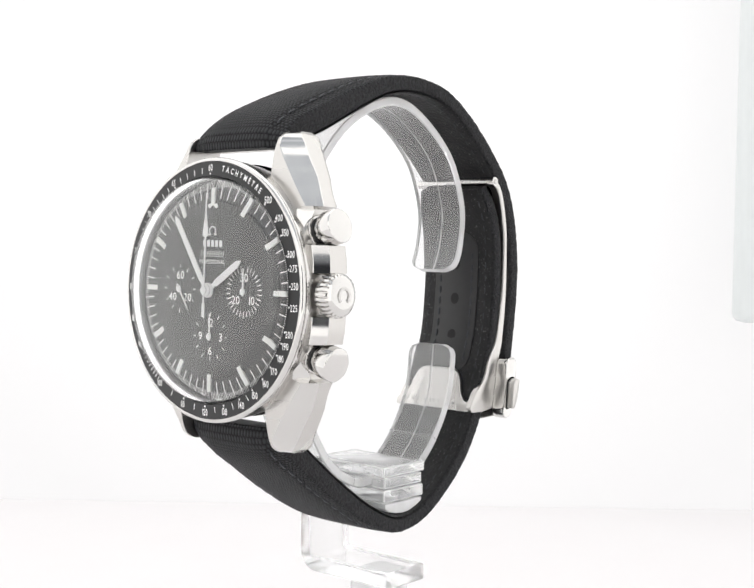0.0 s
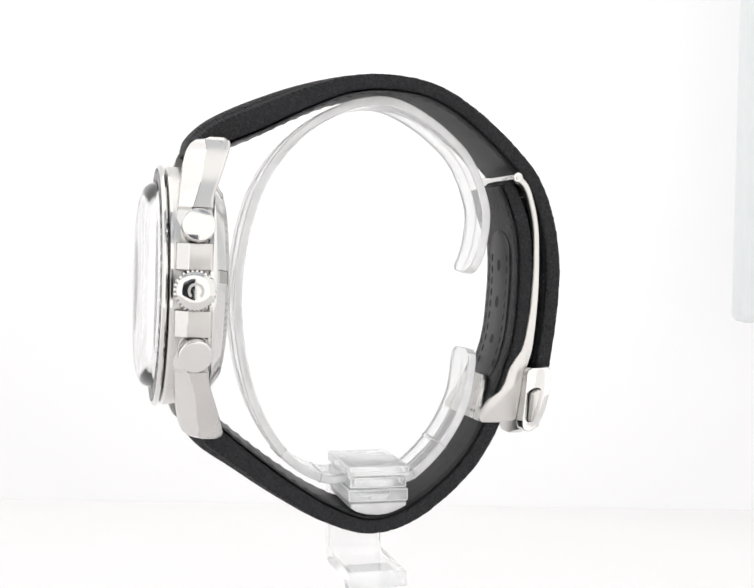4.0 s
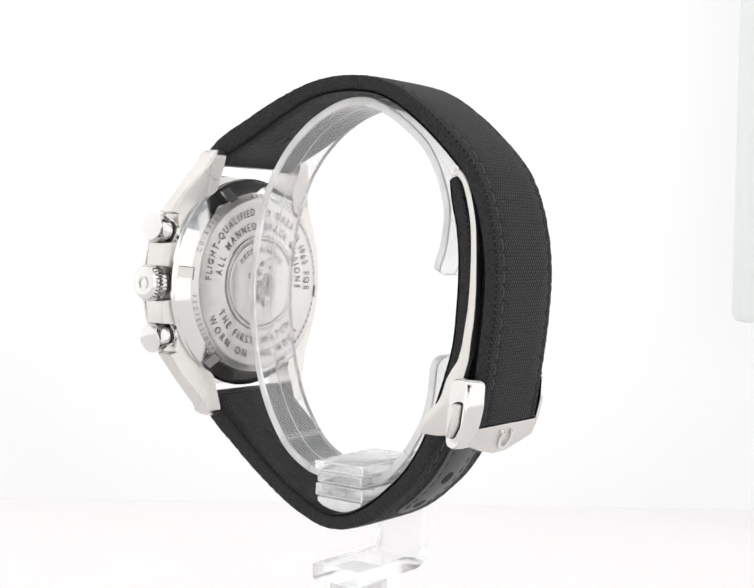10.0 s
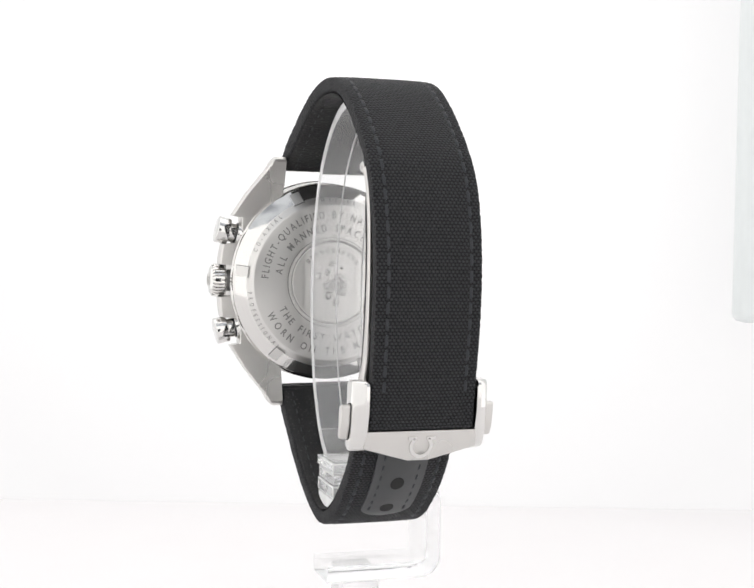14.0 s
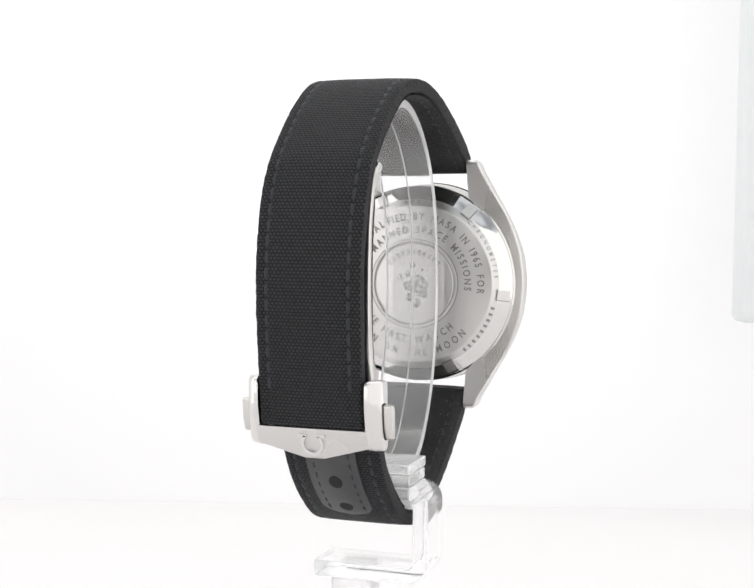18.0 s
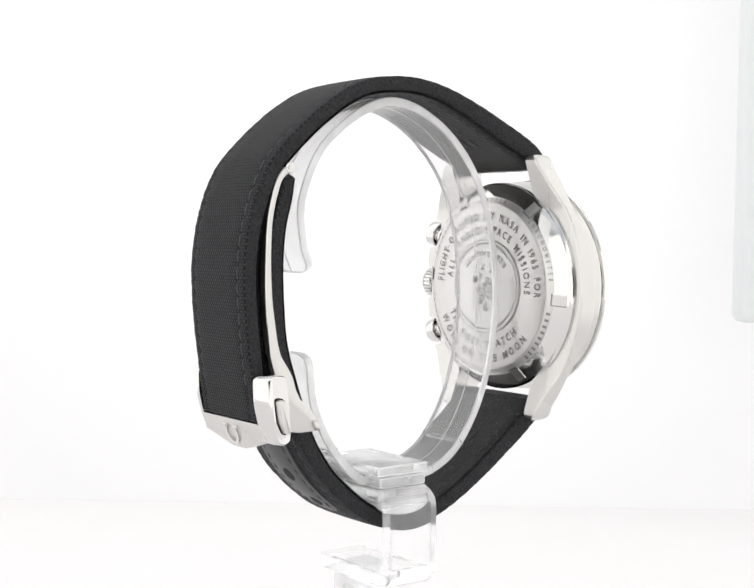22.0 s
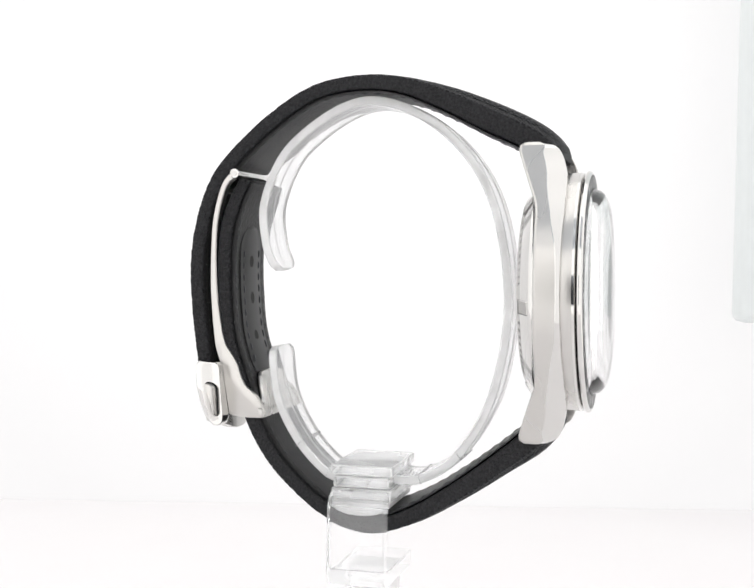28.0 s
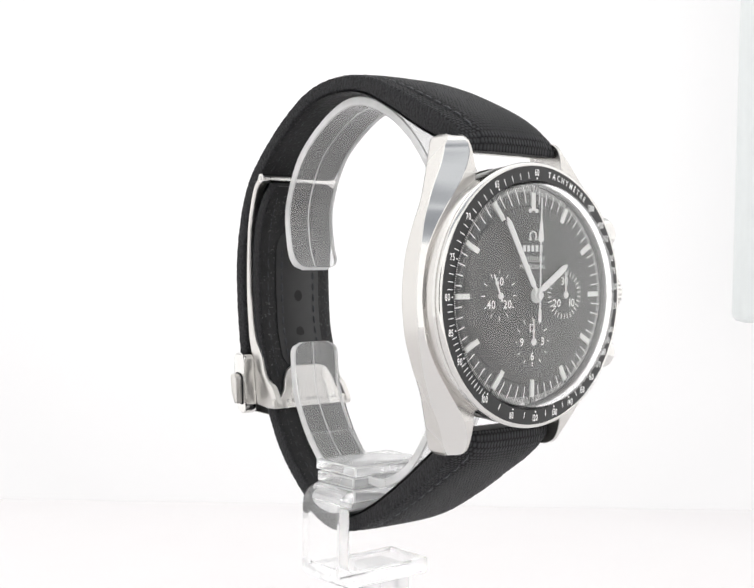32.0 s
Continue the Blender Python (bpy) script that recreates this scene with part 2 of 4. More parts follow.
def plate(bm, outline, a, b, axis=0, bevel=0.0):
    """Extrudes a closed outline from a to b along one axis (outline in the two others)."""
    def at(p, h):
        q = list(p)
        q.insert(axis, h)
        return q
    lo, hi = [bm.verts.new(at(p, a)) for p in outline], [bm.verts.new(at(p, b)) for p in outline]
    n = len(outline)
    faces = [bm.faces.new(lo[::-1]), bm.faces.new(hi)] + [bm.faces.new((lo[k], lo[(k + 1) % n], hi[(k + 1) % n], hi[k])) for k in range(n)]
    bmesh.ops.recalc_face_normals(bm, faces=faces)
    if bevel:
        edges = [e for f in faces[:2] for e in f.edges]
        bmesh.ops.bevel(bm, geom=edges, offset=bevel, segments=2, affect="EDGES", profile=0.5)
    return bm


def rounded(outline, r, n=4):
    """Rounds the corners of a closed outline."""
    pts = [Vector(p) for p in outline]
    out = []
    for i, p in enumerate(pts):
        a, b = pts[i - 1] - p, pts[(i + 1) % len(pts)] - p
        k = min(r, a.length * 0.45, b.length * 0.45)
        p0, p1 = p + a.normalized() * k, p + b.normalized() * k
        for j in range(n + 1):
            t = j / n
            out.append(tuple((1 - t) ** 2 * p0 + 2 * t * (1 - t) * p + t * t * p1))
    return out


def curve(points, step=0.8):
    """Smooth path through control points of any dimension, sampled about every step millimetres, with running length."""
    p = np.array(points, float)
    p = np.vstack([2 * p[0] - p[1], p, 2 * p[-1] - p[-2]])
    out = []
    for i in range(1, len(p) - 2):
        n = max(2, int(np.linalg.norm(p[i + 1][:2] - p[i][:2]) / step))
        for k in range(n):
            t = k / n
            out.append(0.5 * (2 * p[i] + (p[i + 1] - p[i - 1]) * t + (2 * p[i - 1] - 5 * p[i] + 4 * p[i + 1] - p[i + 2]) * t * t + (3 * p[i] - p[i - 1] - 3 * p[i + 1] + p[i + 2]) * t ** 3))
    out.append(p[-2])
    out = np.array(out)
    s = np.concatenate([[0], np.cumsum(np.linalg.norm(np.diff(out[:, :2], axis=0), axis=1))])
    return out, s


def normals(path, sign=1):
    """Left-hand normals of a path in the y-z plane."""
    d = np.gradient(path[:, :2], axis=0)
    d /= np.linalg.norm(d, axis=1)[:, None]
    return np.stack([-d[:, 1], d[:, 0]], 1) * sign


# ---------------------------------------------------------------- lettering
GLYPHS = {}


def glyph(ch):
    """Flat outline mesh of one character, 1 high, centred across; and its width."""
    if ch not in GLYPHS:
        cu = bpy.data.curves.new("glyph", "FONT")
        cu.body, cu.align_x, cu.size, cu.resolution_u, cu.offset = ch, "CENTER", 1.0, 3, 0.014
        ob = bpy.data.objects.new("glyph", cu)
        scene.collection.objects.link(ob)
        me = ob.evaluated_get(bpy.context.evaluated_depsgraph_get()).to_mesh()
        vs = [(v.co.x, v.co.y) for v in me.vertices]
        fs = [tuple(p.vertices) for p in me.polygons]
        wide = (max(v[0] for v in vs) - min(v[0] for v in vs)) if vs else 0.3
        ob.evaluated_get(bpy.context.evaluated_depsgraph_get()).to_mesh_clear()
        bpy.data.objects.remove(ob)
        bpy.data.curves.remove(cu)
        GLYPHS[ch] = (vs, fs, wide)
    return GLYPHS[ch]


def put_glyph(bm, ch, size, squeeze, place):
    """Adds one character; place maps its flat (x, y) in millimetres to space."""
    vs, fs, _ = glyph(ch)
    made = [bm.verts.new(place(x * size * squeeze, y * size)) for x, y in vs]
    for f in fs:
        try:
            bm.faces.new([made[i] for i in f])
        except ValueError:
            pass


def word_flat(bm, text, x, z, size, y, squeeze=1.0, gap=0.12):
    """A straight word centred at (x, z) on a face that looks to -y."""
    widths = [glyph(c)[2] * size * squeeze if c != " " else 0.3 * size for c in text]
    total = sum(widths) + gap * size * (len(text) - 1)
    at = x - total / 2
    for c, w in zip(text, widths):
        if c != " ":
            mid = at + w / 2
            put_glyph(bm, c, size, squeeze, lambda a, b, mid=mid: (mid + a, y, z - 0.35 * size + b))
        at += w + gap * size
    return bm


def word_arc(bm, text, mid_angle, radius, size, depth, squeeze=1.0, gap=0.14, outward=True, mirror=1, centre=(0.0, CZ), span=0.0):
    """A word on a circle round the dial's centre; angles clockwise from 12. depth(r) gives y. mirror=-1 for the back."""
    widths = [glyph(c)[2] * size * squeeze if c != " " else 0.32 * size for c in text]
    if span:
        gap = (radians(span) * radius - sum(widths)) / (len(text) - 1) / size
    total = sum(widths) + gap * size * (len(text) - 1)
    sign = 1 if outward else -1
    at = -total / 2
    for c, w in zip(text, widths):
        if c != " ":
            a = radians(mid_angle) + sign * (at + w / 2) / radius

            def place(gx, gy, a=a):
                r = radius + sign * (gy - 0.35 * size)
                t = a + sign * gx / radius
                return (centre[0] + mirror * r * math.sin(t), depth(r), centre[1] + r * math.cos(t))
            put_glyph(bm, c, size, squeeze, place)
        at += w + gap * size
    return bm


def bar_flat(bm, x, z, w, h, y, angle=0.0, thick=0.04):
    """A thin printed bar on the dial."""
    ca, sa = math.cos(radians(angle)), math.sin(radians(angle))
    pts = [(x + ca * a + sa * b, z - sa * a + ca * b) for a, b in ((-w / 2, -h / 2), (w / 2, -h / 2), (w / 2, h / 2), (-w / 2, h / 2))]
    plate(bm, pts, y, y + thick, axis=1)
    return bm


def tick(bm, angle, r0, r1, w, depth, centre=(0.0, CZ), mirror=1):
    """A radial stroke from r0 to r1, angle clockwise from 12."""
    a = radians(angle)
    s, c = math.sin(a), math.cos(a)
    pts = []
    for r, side in ((r0, -1), (r1, -1), (r1, 1), (r0, 1)):
        pts.append(bm.verts.new((centre[0] + mirror * (r * s + side * w / 2 * c), depth(r), centre[1] + r * c - side * w / 2 * s)))
    bm.faces.new(pts)
    return bm


def emblem(bm, x, y, z, r, w, depth, flip=1):
    """A plain horseshoe ring with two feet, raised by depth."""
    segs = 20
    arc = [math.radians(-140 + 280 * k / segs) for k in range(segs + 1)]
    outer = [(x + (r + w / 2) * math.sin(a), z + flip * (r + w / 2) * math.cos(a)) for a in arc]
    inner = [(x + (r - w / 2) * math.sin(a), z + flip * (r - w / 2) * math.cos(a)) for a in arc]
    for k in range(segs):
        plate(bm, [outer[k], outer[k + 1], inner[k + 1], inner[k]], y, y + depth, axis=1)
    for sx in (-1, 1):
        fx, fz = x + sx * r * 0.95, z - flip * (r * 0.80)
        plate(bm, [(fx - r * 0.42, fz - w / 2), (fx + r * 0.42, fz - w / 2), (fx + r * 0.42, fz + w / 2), (fx - r * 0.42, fz + w / 2)], y, y + depth, axis=1)
    return bm


# ---------------------------------------------------------------- light box
def slab(name, x0, x1, y0, y1, z0, z1, mat, label, centre=None):
    bm = bmesh.new()
    box(bm, x0, x1, y0, y1, z0, z1)
    o = Vector(centre or ((x0 + x1) / 2, (y0 + y1) / 2, (z0 + z1) / 2))
    for v in bm.verts:
        v.co -= o
    ob = new(name, finish(name, bm, mat))
    ob.location = o
    return tagged(ob, label, name.split("_")[0], kind="structure")


bm = bmesh.new()
sweep = [(-0.55, 0.0), (-0.2, 0.0), (0.2445, 0.0), (0.2445, -0.01), (-0.55, -0.01)]
plate(bm, sweep, -0.30, 0.30, axis=0)
tagged(new("floor", finish("floor", bm, floor_white)), "smooth white sheet lying under the watch stand", "floor", kind="structure")
slab("wall_back", -0.31, 0.31, 0.245, 0.255, -0.01, 0.46, cloth_back, "white backlit cloth behind the watch", (0, 0.245, 0.16))
slab("wall_left", -0.31, -0.30, -0.30, 0.245, 0.0, 0.46, cloth_side, "white translucent side of the light box")
slab("wall_right", 0.30, 0.31, -0.30, 0.245, 0.0, 0.46, cloth_side, "white translucent side of the light box")
# unseen glowing screen behind the camera, added as fill light
bm = bmesh.new()
for x0, x1, z0, z1 in ((-0.31, -0.07, 0.0, 0.34), (0.07, 0.31, 0.0, 0.34), (-0.07, 0.07, 0.0, 0.035), (-0.07, 0.07, 0.18, 0.34)):
    box(bm, x0, x1, -0.31, -0.30, z0, z1)
tagged(new("front_fill_wall", finish("front_fill_wall", bm, front_fill)), "added unseen white glowing front screen with an opening, lights the watch", "curtain", kind="structure")
slab("ceiling", -0.30, 0.30, -0.12, 0.245, 0.45, 0.46, lamp_top, "white lamp diffuser over the light box")

bm = bmesh.new()
box(bm, 124.5, 207, 200, 212, 73.5, 449, bevel=3, segs=3)
for v in bm.verts:
    v.co *= MM
tagged(new("panel_grey", finish("panel_grey", bm, panel_grey)), "pale grey plastic panel hanging beside the backdrop", "panel", kind="structure")

# ---------------------------------------------------------------- the watch
watch = thing("wristwatch", -49.7, "steel chronograph wristwatch, black dial, black woven strap closed round clear cuff", "wristwatch")

FLANK = [(0.0, 20.7), (5.0, 20.25), (10.0, 18.8), (14.0, 17.0), (18.0, 14.8), (22.0, 12.7), (23.6, 12.0), (24.1, 11.4)]


GUARD = [(0.0, 19.4), (2.9, 19.4), (3.15, 21.8), (5.0, 21.7), (7.1, 21.3), (7.4, 19.0), (12.3, 19.0), (12.7, 19.5), (14.0, 18.7), (17.0, 16.9), (20.0, 14.6), (22.0, 13.1), (23.6, 12.2), (24.1, 11.6)]


def lerp(table, v):
    return float(np.interp(v, [a for a, _ in table], [b for _, b in table]))


def smooth(table, v):
    """Monotone cubic through a table, for flowing outlines."""
    xs, ys = [a for a, _ in table], [b for _, b in table]
    k = int(np.clip(np.searchsorted(xs, v) - 1, 0, len(xs) - 2))
    slope = [(ys[n + 1] - ys[n]) / (xs[n + 1] - xs[n]) for n in range(len(xs) - 1)]
    ms = [0.0 if xs[0] == 0 else slope[0]] + [0.0 if slope[n - 1] * slope[n] <= 0 else 2 * slope[n - 1] * slope[n] / (slope[n - 1] + slope[n]) for n in range(1, len(slope))] + [slope[-1]]
    h = xs[k + 1] - xs[k]
    t = min(1.0, max(0.0, (v - xs[k]) / h))
    return ys[k] * (1 + 2 * t) * (1 - t) ** 2 + h * ms[k] * t * (1 - t) ** 2 + ys[k + 1] * t * t * (3 - 2 * t) + h * ms[k + 1] * t * t * (t - 1)


def flank(side):
    """One flank of the case with its two lugs, skinned from cross-sections along the 6-12 line."""
    bm = bmesh.new()
    rings = []
    stations = [0, 1.0, 2.0, 2.9, 3.15, 4, 5, 6, 7.1, 7.4, 8.2, 9, 10, 11, 12.3, 12.7, 13.4, 14.2, 15, 16, 17, 18, 19, 20, 21, 21.8, 22.5, 23.1, 23.6, 23.9, 24.1]
    stations = [-v for v in stations[:0:-1]] + stations
    for v in stations:
        a = abs(v)
        uo = smooth(FLANK, a)
        if side > 0:
            uo = lerp(GUARD, a)
        ui = lerp([(0, 14.0), (10, 13.0), (15.5, 11.0), (17.0, 9.75), (24.1, 9.75)], a)
        yf = smooth([(0, -34.5), (10, -34.6), (13.5, -34.75), (18.3, -34.7), (21, -34.2), (22.9, -33.4), (23.7, -32.4), (24.1, -31.2)] if side < 0 else [(0, -35.9), (10, -35.8), (13.5, -35.4), (18.3, -34.7), (21, -34.2), (22.9, -33.4), (23.7, -32.4), (24.1, -31.2)], a)
        yb = smooth([(0, -30.4), (12, -30.4), (14, -30.2), (17.5, -29.0), (20.5, -27.9), (23.4, -27.1), (24.1, -27.9)], a)
        cw = smooth([(0, 0.7), (6, 0.75), (12.5, 1.7), (18, 2.7), (22, 2.6), (24.1, 1.5)], a)
        cd = smooth([(0, 0.8), (6, 0.9), (12.5, 2.1), (18, 2.9), (22, 2.9), (24.1, 1.0)], a)
        if side > 0 and 3.1 < a < 7.2:
            cw, cd = 1.8, 1.85
        if side > 0 and 7.2 < a < 12.5:
            uo = min(uo, 17.8)
        if side < 0:
            cw, cd = cw * lerp([(0, 0.75), (12, 1.0)], a), cd * lerp([(0, 0.85), (12, 1.0)], a)
        cw = min(cw, (uo - ui) * 0.8)
        e = 0.12
        ring = [(ui, yb), (uo - 0.35, yb), (uo - e, yb + -0.15), (uo, yb - 0.45), (uo, yf + cd), (uo - 0.04, yf + cd - e), (uo - cw + e, yf + 0.05), (uo - cw, yf), (ui + e, yf), (ui, yf + e)]
        rings.append([(side * x, y, CZ + v) for x, y in ring])
    loft(bm, rings, mats=[0, 0, 0, 0, 1, 1, 1, 2, 2, 0])
    return bm


bm = bmesh.new()
lathe(bm, [(0, -30.0), (18.4, -30.0), (18.9, -30.3), (19.0, -30.8), (19.2, -31.0), (19.7, -34.0), (19.85, -36.2), (19.75, -36.6), (19.5, -36.78), (18.6, -36.85), (18.5, -36.3), (16.0, -36.3), (16.0, -35.9), (0, -35.9)], mats=[0, 0, 0, 0, 0, 0, 1, 1, 1, 0, 0, 0, 0], closed=False)
case = part("case_body", bm, (steel_brushed, steel_polished), watch, "brushed steel mid-case", head=True)
part("case_flank", flank(-1), (steel_brushed, steel_polished, steel_cross), watch, "brushed steel flank with polished lug facets", head=True, angle=14)
part("case_flank", flank(1), (steel_brushed, steel_polished, steel_cross), watch, "brushed steel flank with crown guards and polished lug facets", head=True, angle=14)

# solid black ring that stands in for the shade under the bezel
bm = bmesh.new()
lathe(bm, [(18.9, -36.6), (19.35, -37.1), (18.4, -37.1), (18.4, -36.6)])
part("bezel_gap_shade", bm, bezel_black, watch, "black ring as shade in the gap under the bezel", head=True)

# spring bars
for s in (-1, 1):
    bm = bmesh.new()
    rod(bm, (-9.8, -30.1 if s > 0 else -30.3, CZ + s * 22.2), (9.8, -30.1 if s > 0 else -30.3, CZ + s * 22.2), 0.75)
    part("spring_bar", bm, steel_polished, watch, head=True)

# bezel with its tachymeter insert
bm = bmesh.new()
lathe(bm, [(18.9, -36.9), (19.7, -36.95), (20.0, -37.08), (20.1, -37.3), (20.05, -37.56), (19.92, -37.74), (19.7, -37.85), (19.52, -37.87), (19.42, -37.78), (19.42, -37.2), (17.2, -37.2), (17.16, -36.9)], mats=[0] * 9 + [1] * 3)
bezel = part("bezel", bm, (steel_polished, bezel_black), watch, "polished steel bezel", head=True)


def ring_y(r):
    return -37.86 - (19.4 - r) * 0.06


bm = bmesh.new()
lathe(bm, [(19.4, -37.3), (19.4, ring_y(19.4)), (17.3, ring_y(17.3)), (17.2, ring_y(17.3) + 0.1), (17.2, -37.3)])
insert = part("tachymeter_ring", bm, bezel_black, bezel, "matt black tachymeter insert")
on_ring = lambda r: ring_y(r) - 0.03
SCALE = [(60, 0), (500, 43.2), (400, 54), (350, 61.7), (300, 72), (275, 78.5), (250, 86.4), (225, 96), (200, 108), (190, 113.7), (180, 120), (170, 127.1), (160, 135), (150, 144), (140, 154.3), (130, 166.2), (120, 180), (110, 196.4), (100, 216), (90, 240), (85, 254.1), (80, 270), (75, 288), (70, 308.6), (65, 332.3)]
for n, a in SCALE:
    bm = bmesh.new()
    t = radians(a)
    x, z = 18.5 * math.sin(t), CZ + 18.5 * math.cos(t)
    text, size, sq = str(n), 1.42, 0.62
    ws = [glyph(c)[2] * size * sq for c in text]
    at = x - (sum(ws) + 0.10 * (len(ws) - 1)) / 2
    for c, w in zip(text, ws):
        mid = at + w / 2
        put_glyph(bm, c, size, sq, lambda gx, gy, mid=mid, z=z: (mid + gx, on_ring(math.hypot(mid + gx, z - 0.49 + gy - CZ)), z - 0.49 + gy))
        at += w + 0.10
    part("numeral", bm, print_white, bezel)
bm = bmesh.new()
word_arc(bm, "TACHYMÈTRE", 22.5, 18.45, 1.25, on_ring, squeeze=0.76, span=29)
part("tachymeter_word", bm, print_white, bezel)
bm = bmesh.new()
for n, a in SCALE:
    t = radians(a)
    rod(bm, (17.6 * math.sin(t), on_ring(17.6) + 0.02, CZ + 17.6 * math.cos(t)), (17.6 * math.sin(t), on_ring(17.6), CZ + 17.6 * math.cos(t)), 0.15, 10)
for v in list(range(61, 65)) + list(range(66, 70)) + list(range(71, 75)) + list(range(76, 80)) + list(range(81, 85)) + list(range(86, 90)) + list(range(91, 100)) + [105, 115, 125, 135, 145]:
    tick(bm, 3600 / v * 6, 17.6, 18.55, 0.12, on_ring)
part("tachymeter_ticks", bm, print_white, bezel)

# crystal: a domed shell, its rim seated in the bezel
bm = bmesh.new()
DOME = [(0.0, -41.25), (5.0, -41.18), (9.0, -41.02), (12.0, -40.80), (14.2, -40.52), (15.5, -40.18), (16.4, -39.6), (16.9, -38.8), (17.08, -38.0), (17.08, -37.2)]
HOLLOW = [(16.4, -37.2), (16.35, -37.7), (16.1, -38.3), (15.5, -38.85), (14.4, -39.3), (12.3, -39.7), (9.0, -39.98), (5.0, -40.12), (0.0, -40.18)]
lathe(bm, [tuple(p) for p in curve(DOME, 0.5)[0]] + [tuple(p) for p in curve(HOLLOW, 0.5)[0]], closed=False)
crystal = part("crystal", bm, crystal_glass, watch, "clear domed crystal", head=True, angle=60)
crystal.visible_shadow = False

# dial
DY = -36.75
bm = bmesh.new()
lathe(bm, [(0, DY), (13.4, DY), (13.6, DY + 0.2), (16.4, DY + 0.2), (16.45, DY + 0.6), (0, DY + 0.6)], closed=False)
dial = part("dial", bm, dial_black, watch, "matt black dial with white markings", head=True)
bm = bmesh.new()
lathe(bm, [(16.35, DY + 0.24), (16.42, -37.12), (17.1, -37.12), (17.1, DY + 0.24)])
part("flange", bm, bezel_black, dial)
for k in range(12):
    a = 30 * k
    bm = bmesh.new()
    r0, r1 = 12.8, 15.4
    t = radians(a)
    rm = (r0 + r1) / 2
    bar_flat(bm, rm * math.sin(t), CZ + rm * math.cos(t), 0.80, r1 - r0, DY - 0.10, a, 0.32)
    part("hour_marker", bm, lume, dial)
bm = bmesh.new()
for sx in (-0.72, 0.72):
    rod(bm, (sx, DY - 0.10, CZ + 12.8), (sx, DY + 0.02, CZ + 12.8), 0.36, 14)
part("twelve_dots", bm, lume, dial)
bm = bmesh.new()
for k in range(300):
    if k % 25 == 0:
        continue
    tick(bm, k * 1.2, 13.9 if k % 5 == 0 else 15.3, 16.15, 0.20 if k % 5 == 0 else 0.11, lambda r: DY + 0.17)
part("minute_track", bm, print_white, dial)
bm = bmesh.new()
for a, n in ((174.0, 5), (186.0, 4)):
    for k in range(n):
        t = radians(a + 0.9 * (k - (n - 1) / 2) * (-1))
        bar_flat(bm, 16.02 * math.sin(t), CZ + 16.02 * math.cos(t), 0.16, 0.24, DY + 0.12, math.degrees(t), 0.03)
part("origin_bars", bm, print_white, dial)

# small counters
def counter(cx, cz, ticks, numbers, radius, skip=()):
    bm = bmesh.new()
    lathe(bm, [(0, DY - 0.012), (radius + 0.35, DY - 0.012), (radius + 0.42, DY + 0.01)], closed=False, segs=48, centre=(cx, cz))
    c = part("counter", bm, dial_black, dial)
    bm = bmesh.new()
    for a, r0, r1, w in ticks:
        tick(bm, a, r0, r1, w, lambda r: DY - 0.04, (cx, cz))
    for text, dx, dz in numbers:
        word_flat(bm, text, cx + dx, cz + dz, 1.75, DY - 0.04, 1.0, 0.08)
    part("counter_markings", bm, print_white, dial)


counter(-7.2, CZ, [(30 * k, 3.0, 3.75, 0.15) for k in range(12) if k not in (4, 8, 0)] + [(120, 3.2, 3.7, 0.15), (240, 3.2, 3.7, 0.15), (0, 3.3, 3.8, 0.15)], [("60", 0, 2.15), ("20", 1.75, -1.25), ("40", -1.75, -1.25)], 3.7)
counter(7.2, CZ, [(12 * k, 2.95, 3.85, 0.15) for k in range(30) if k not in (0,)], [("30", 0, 2.1), ("10", 1.75, -1.25), ("20", -1.75, -1.25)], 3.7)
counter(0, CZ - 7.0, [(30 * k, 3.05, 3.75, 0.15) for k in range(12) if k not in (3, 9)] + [(90, 3.3, 3.75, 0.15), (270, 3.3, 3.75, 0.15)], [("12", 0, 2.1), ("3", 2.3, 0), ("6", 0, -2.2), ("9", -2.3, 0)], 3.7)

# printing under the 12: emblem, brand bar, cursive line, small word
bm = bmesh.new()
emblem(bm, 0, DY - 0.10, CZ + 8.95, 0.68, 0.24, 0.10)
part("emblem", bm, print_white, dial)
bm = bmesh.new()
for k in range(5):
    bar_flat(bm, -1.84 + 0.92 * k, CZ + 7.05, 0.62, 0.98, DY - 0.03, 0, 0.02)
part("brand_bar", bm, print_white, dial)
bm = bmesh.new()
for k in range(11):
    bar_flat(bm, -2.5 + 0.5 * k, CZ + 5.55, 0.26, 0.62 if k not in (0, 4, 8) else 0.95, DY - 0.03, 16, 0.02)
bar_flat(bm, 0, CZ + 5.12, 5.0, 0.10, DY - 0.03, 0, 0.02)
part("script_bar", bm, print_grey, dial)
bm = bmesh.new()
word_flat(bm, "PROFESSIONAL", 0, CZ + 4.3, 0.86, DY - 0.035, 0.9, 0.10)
part("dial_word", bm, print_white, dial)


# pointers of the watch, each turning on its own arbor
def pointer(name, outline, y, thick, pivot, hub, angle, mat, label=""):
    bm = bmesh.new()
    plate(bm, [(pivot[0] + a, pivot[1] + b) for a, b in outline], y, y + thick, axis=1)
    rod(bm, (pivot[0], y - 0.12, pivot[1]), (pivot[0], y + thick + 0.02, pivot[1]), hub, 24, bevel=0.05)
    ob = part(name, bm, mat, dial, label, pivot=(pivot[0], y, pivot[1]))
    ob.rotation_euler = (0, radians(angle), 0)
    return ob


def needle(w0, w1, up, tail, wt):
    return [(-wt / 2, -tail), (wt / 2, -tail), (w0 / 2, 0), (w1 / 2, up - w1 * 0.5), (0, up), (-w1 / 2, up - w1 * 0.5), (-w0 / 2, 0)]


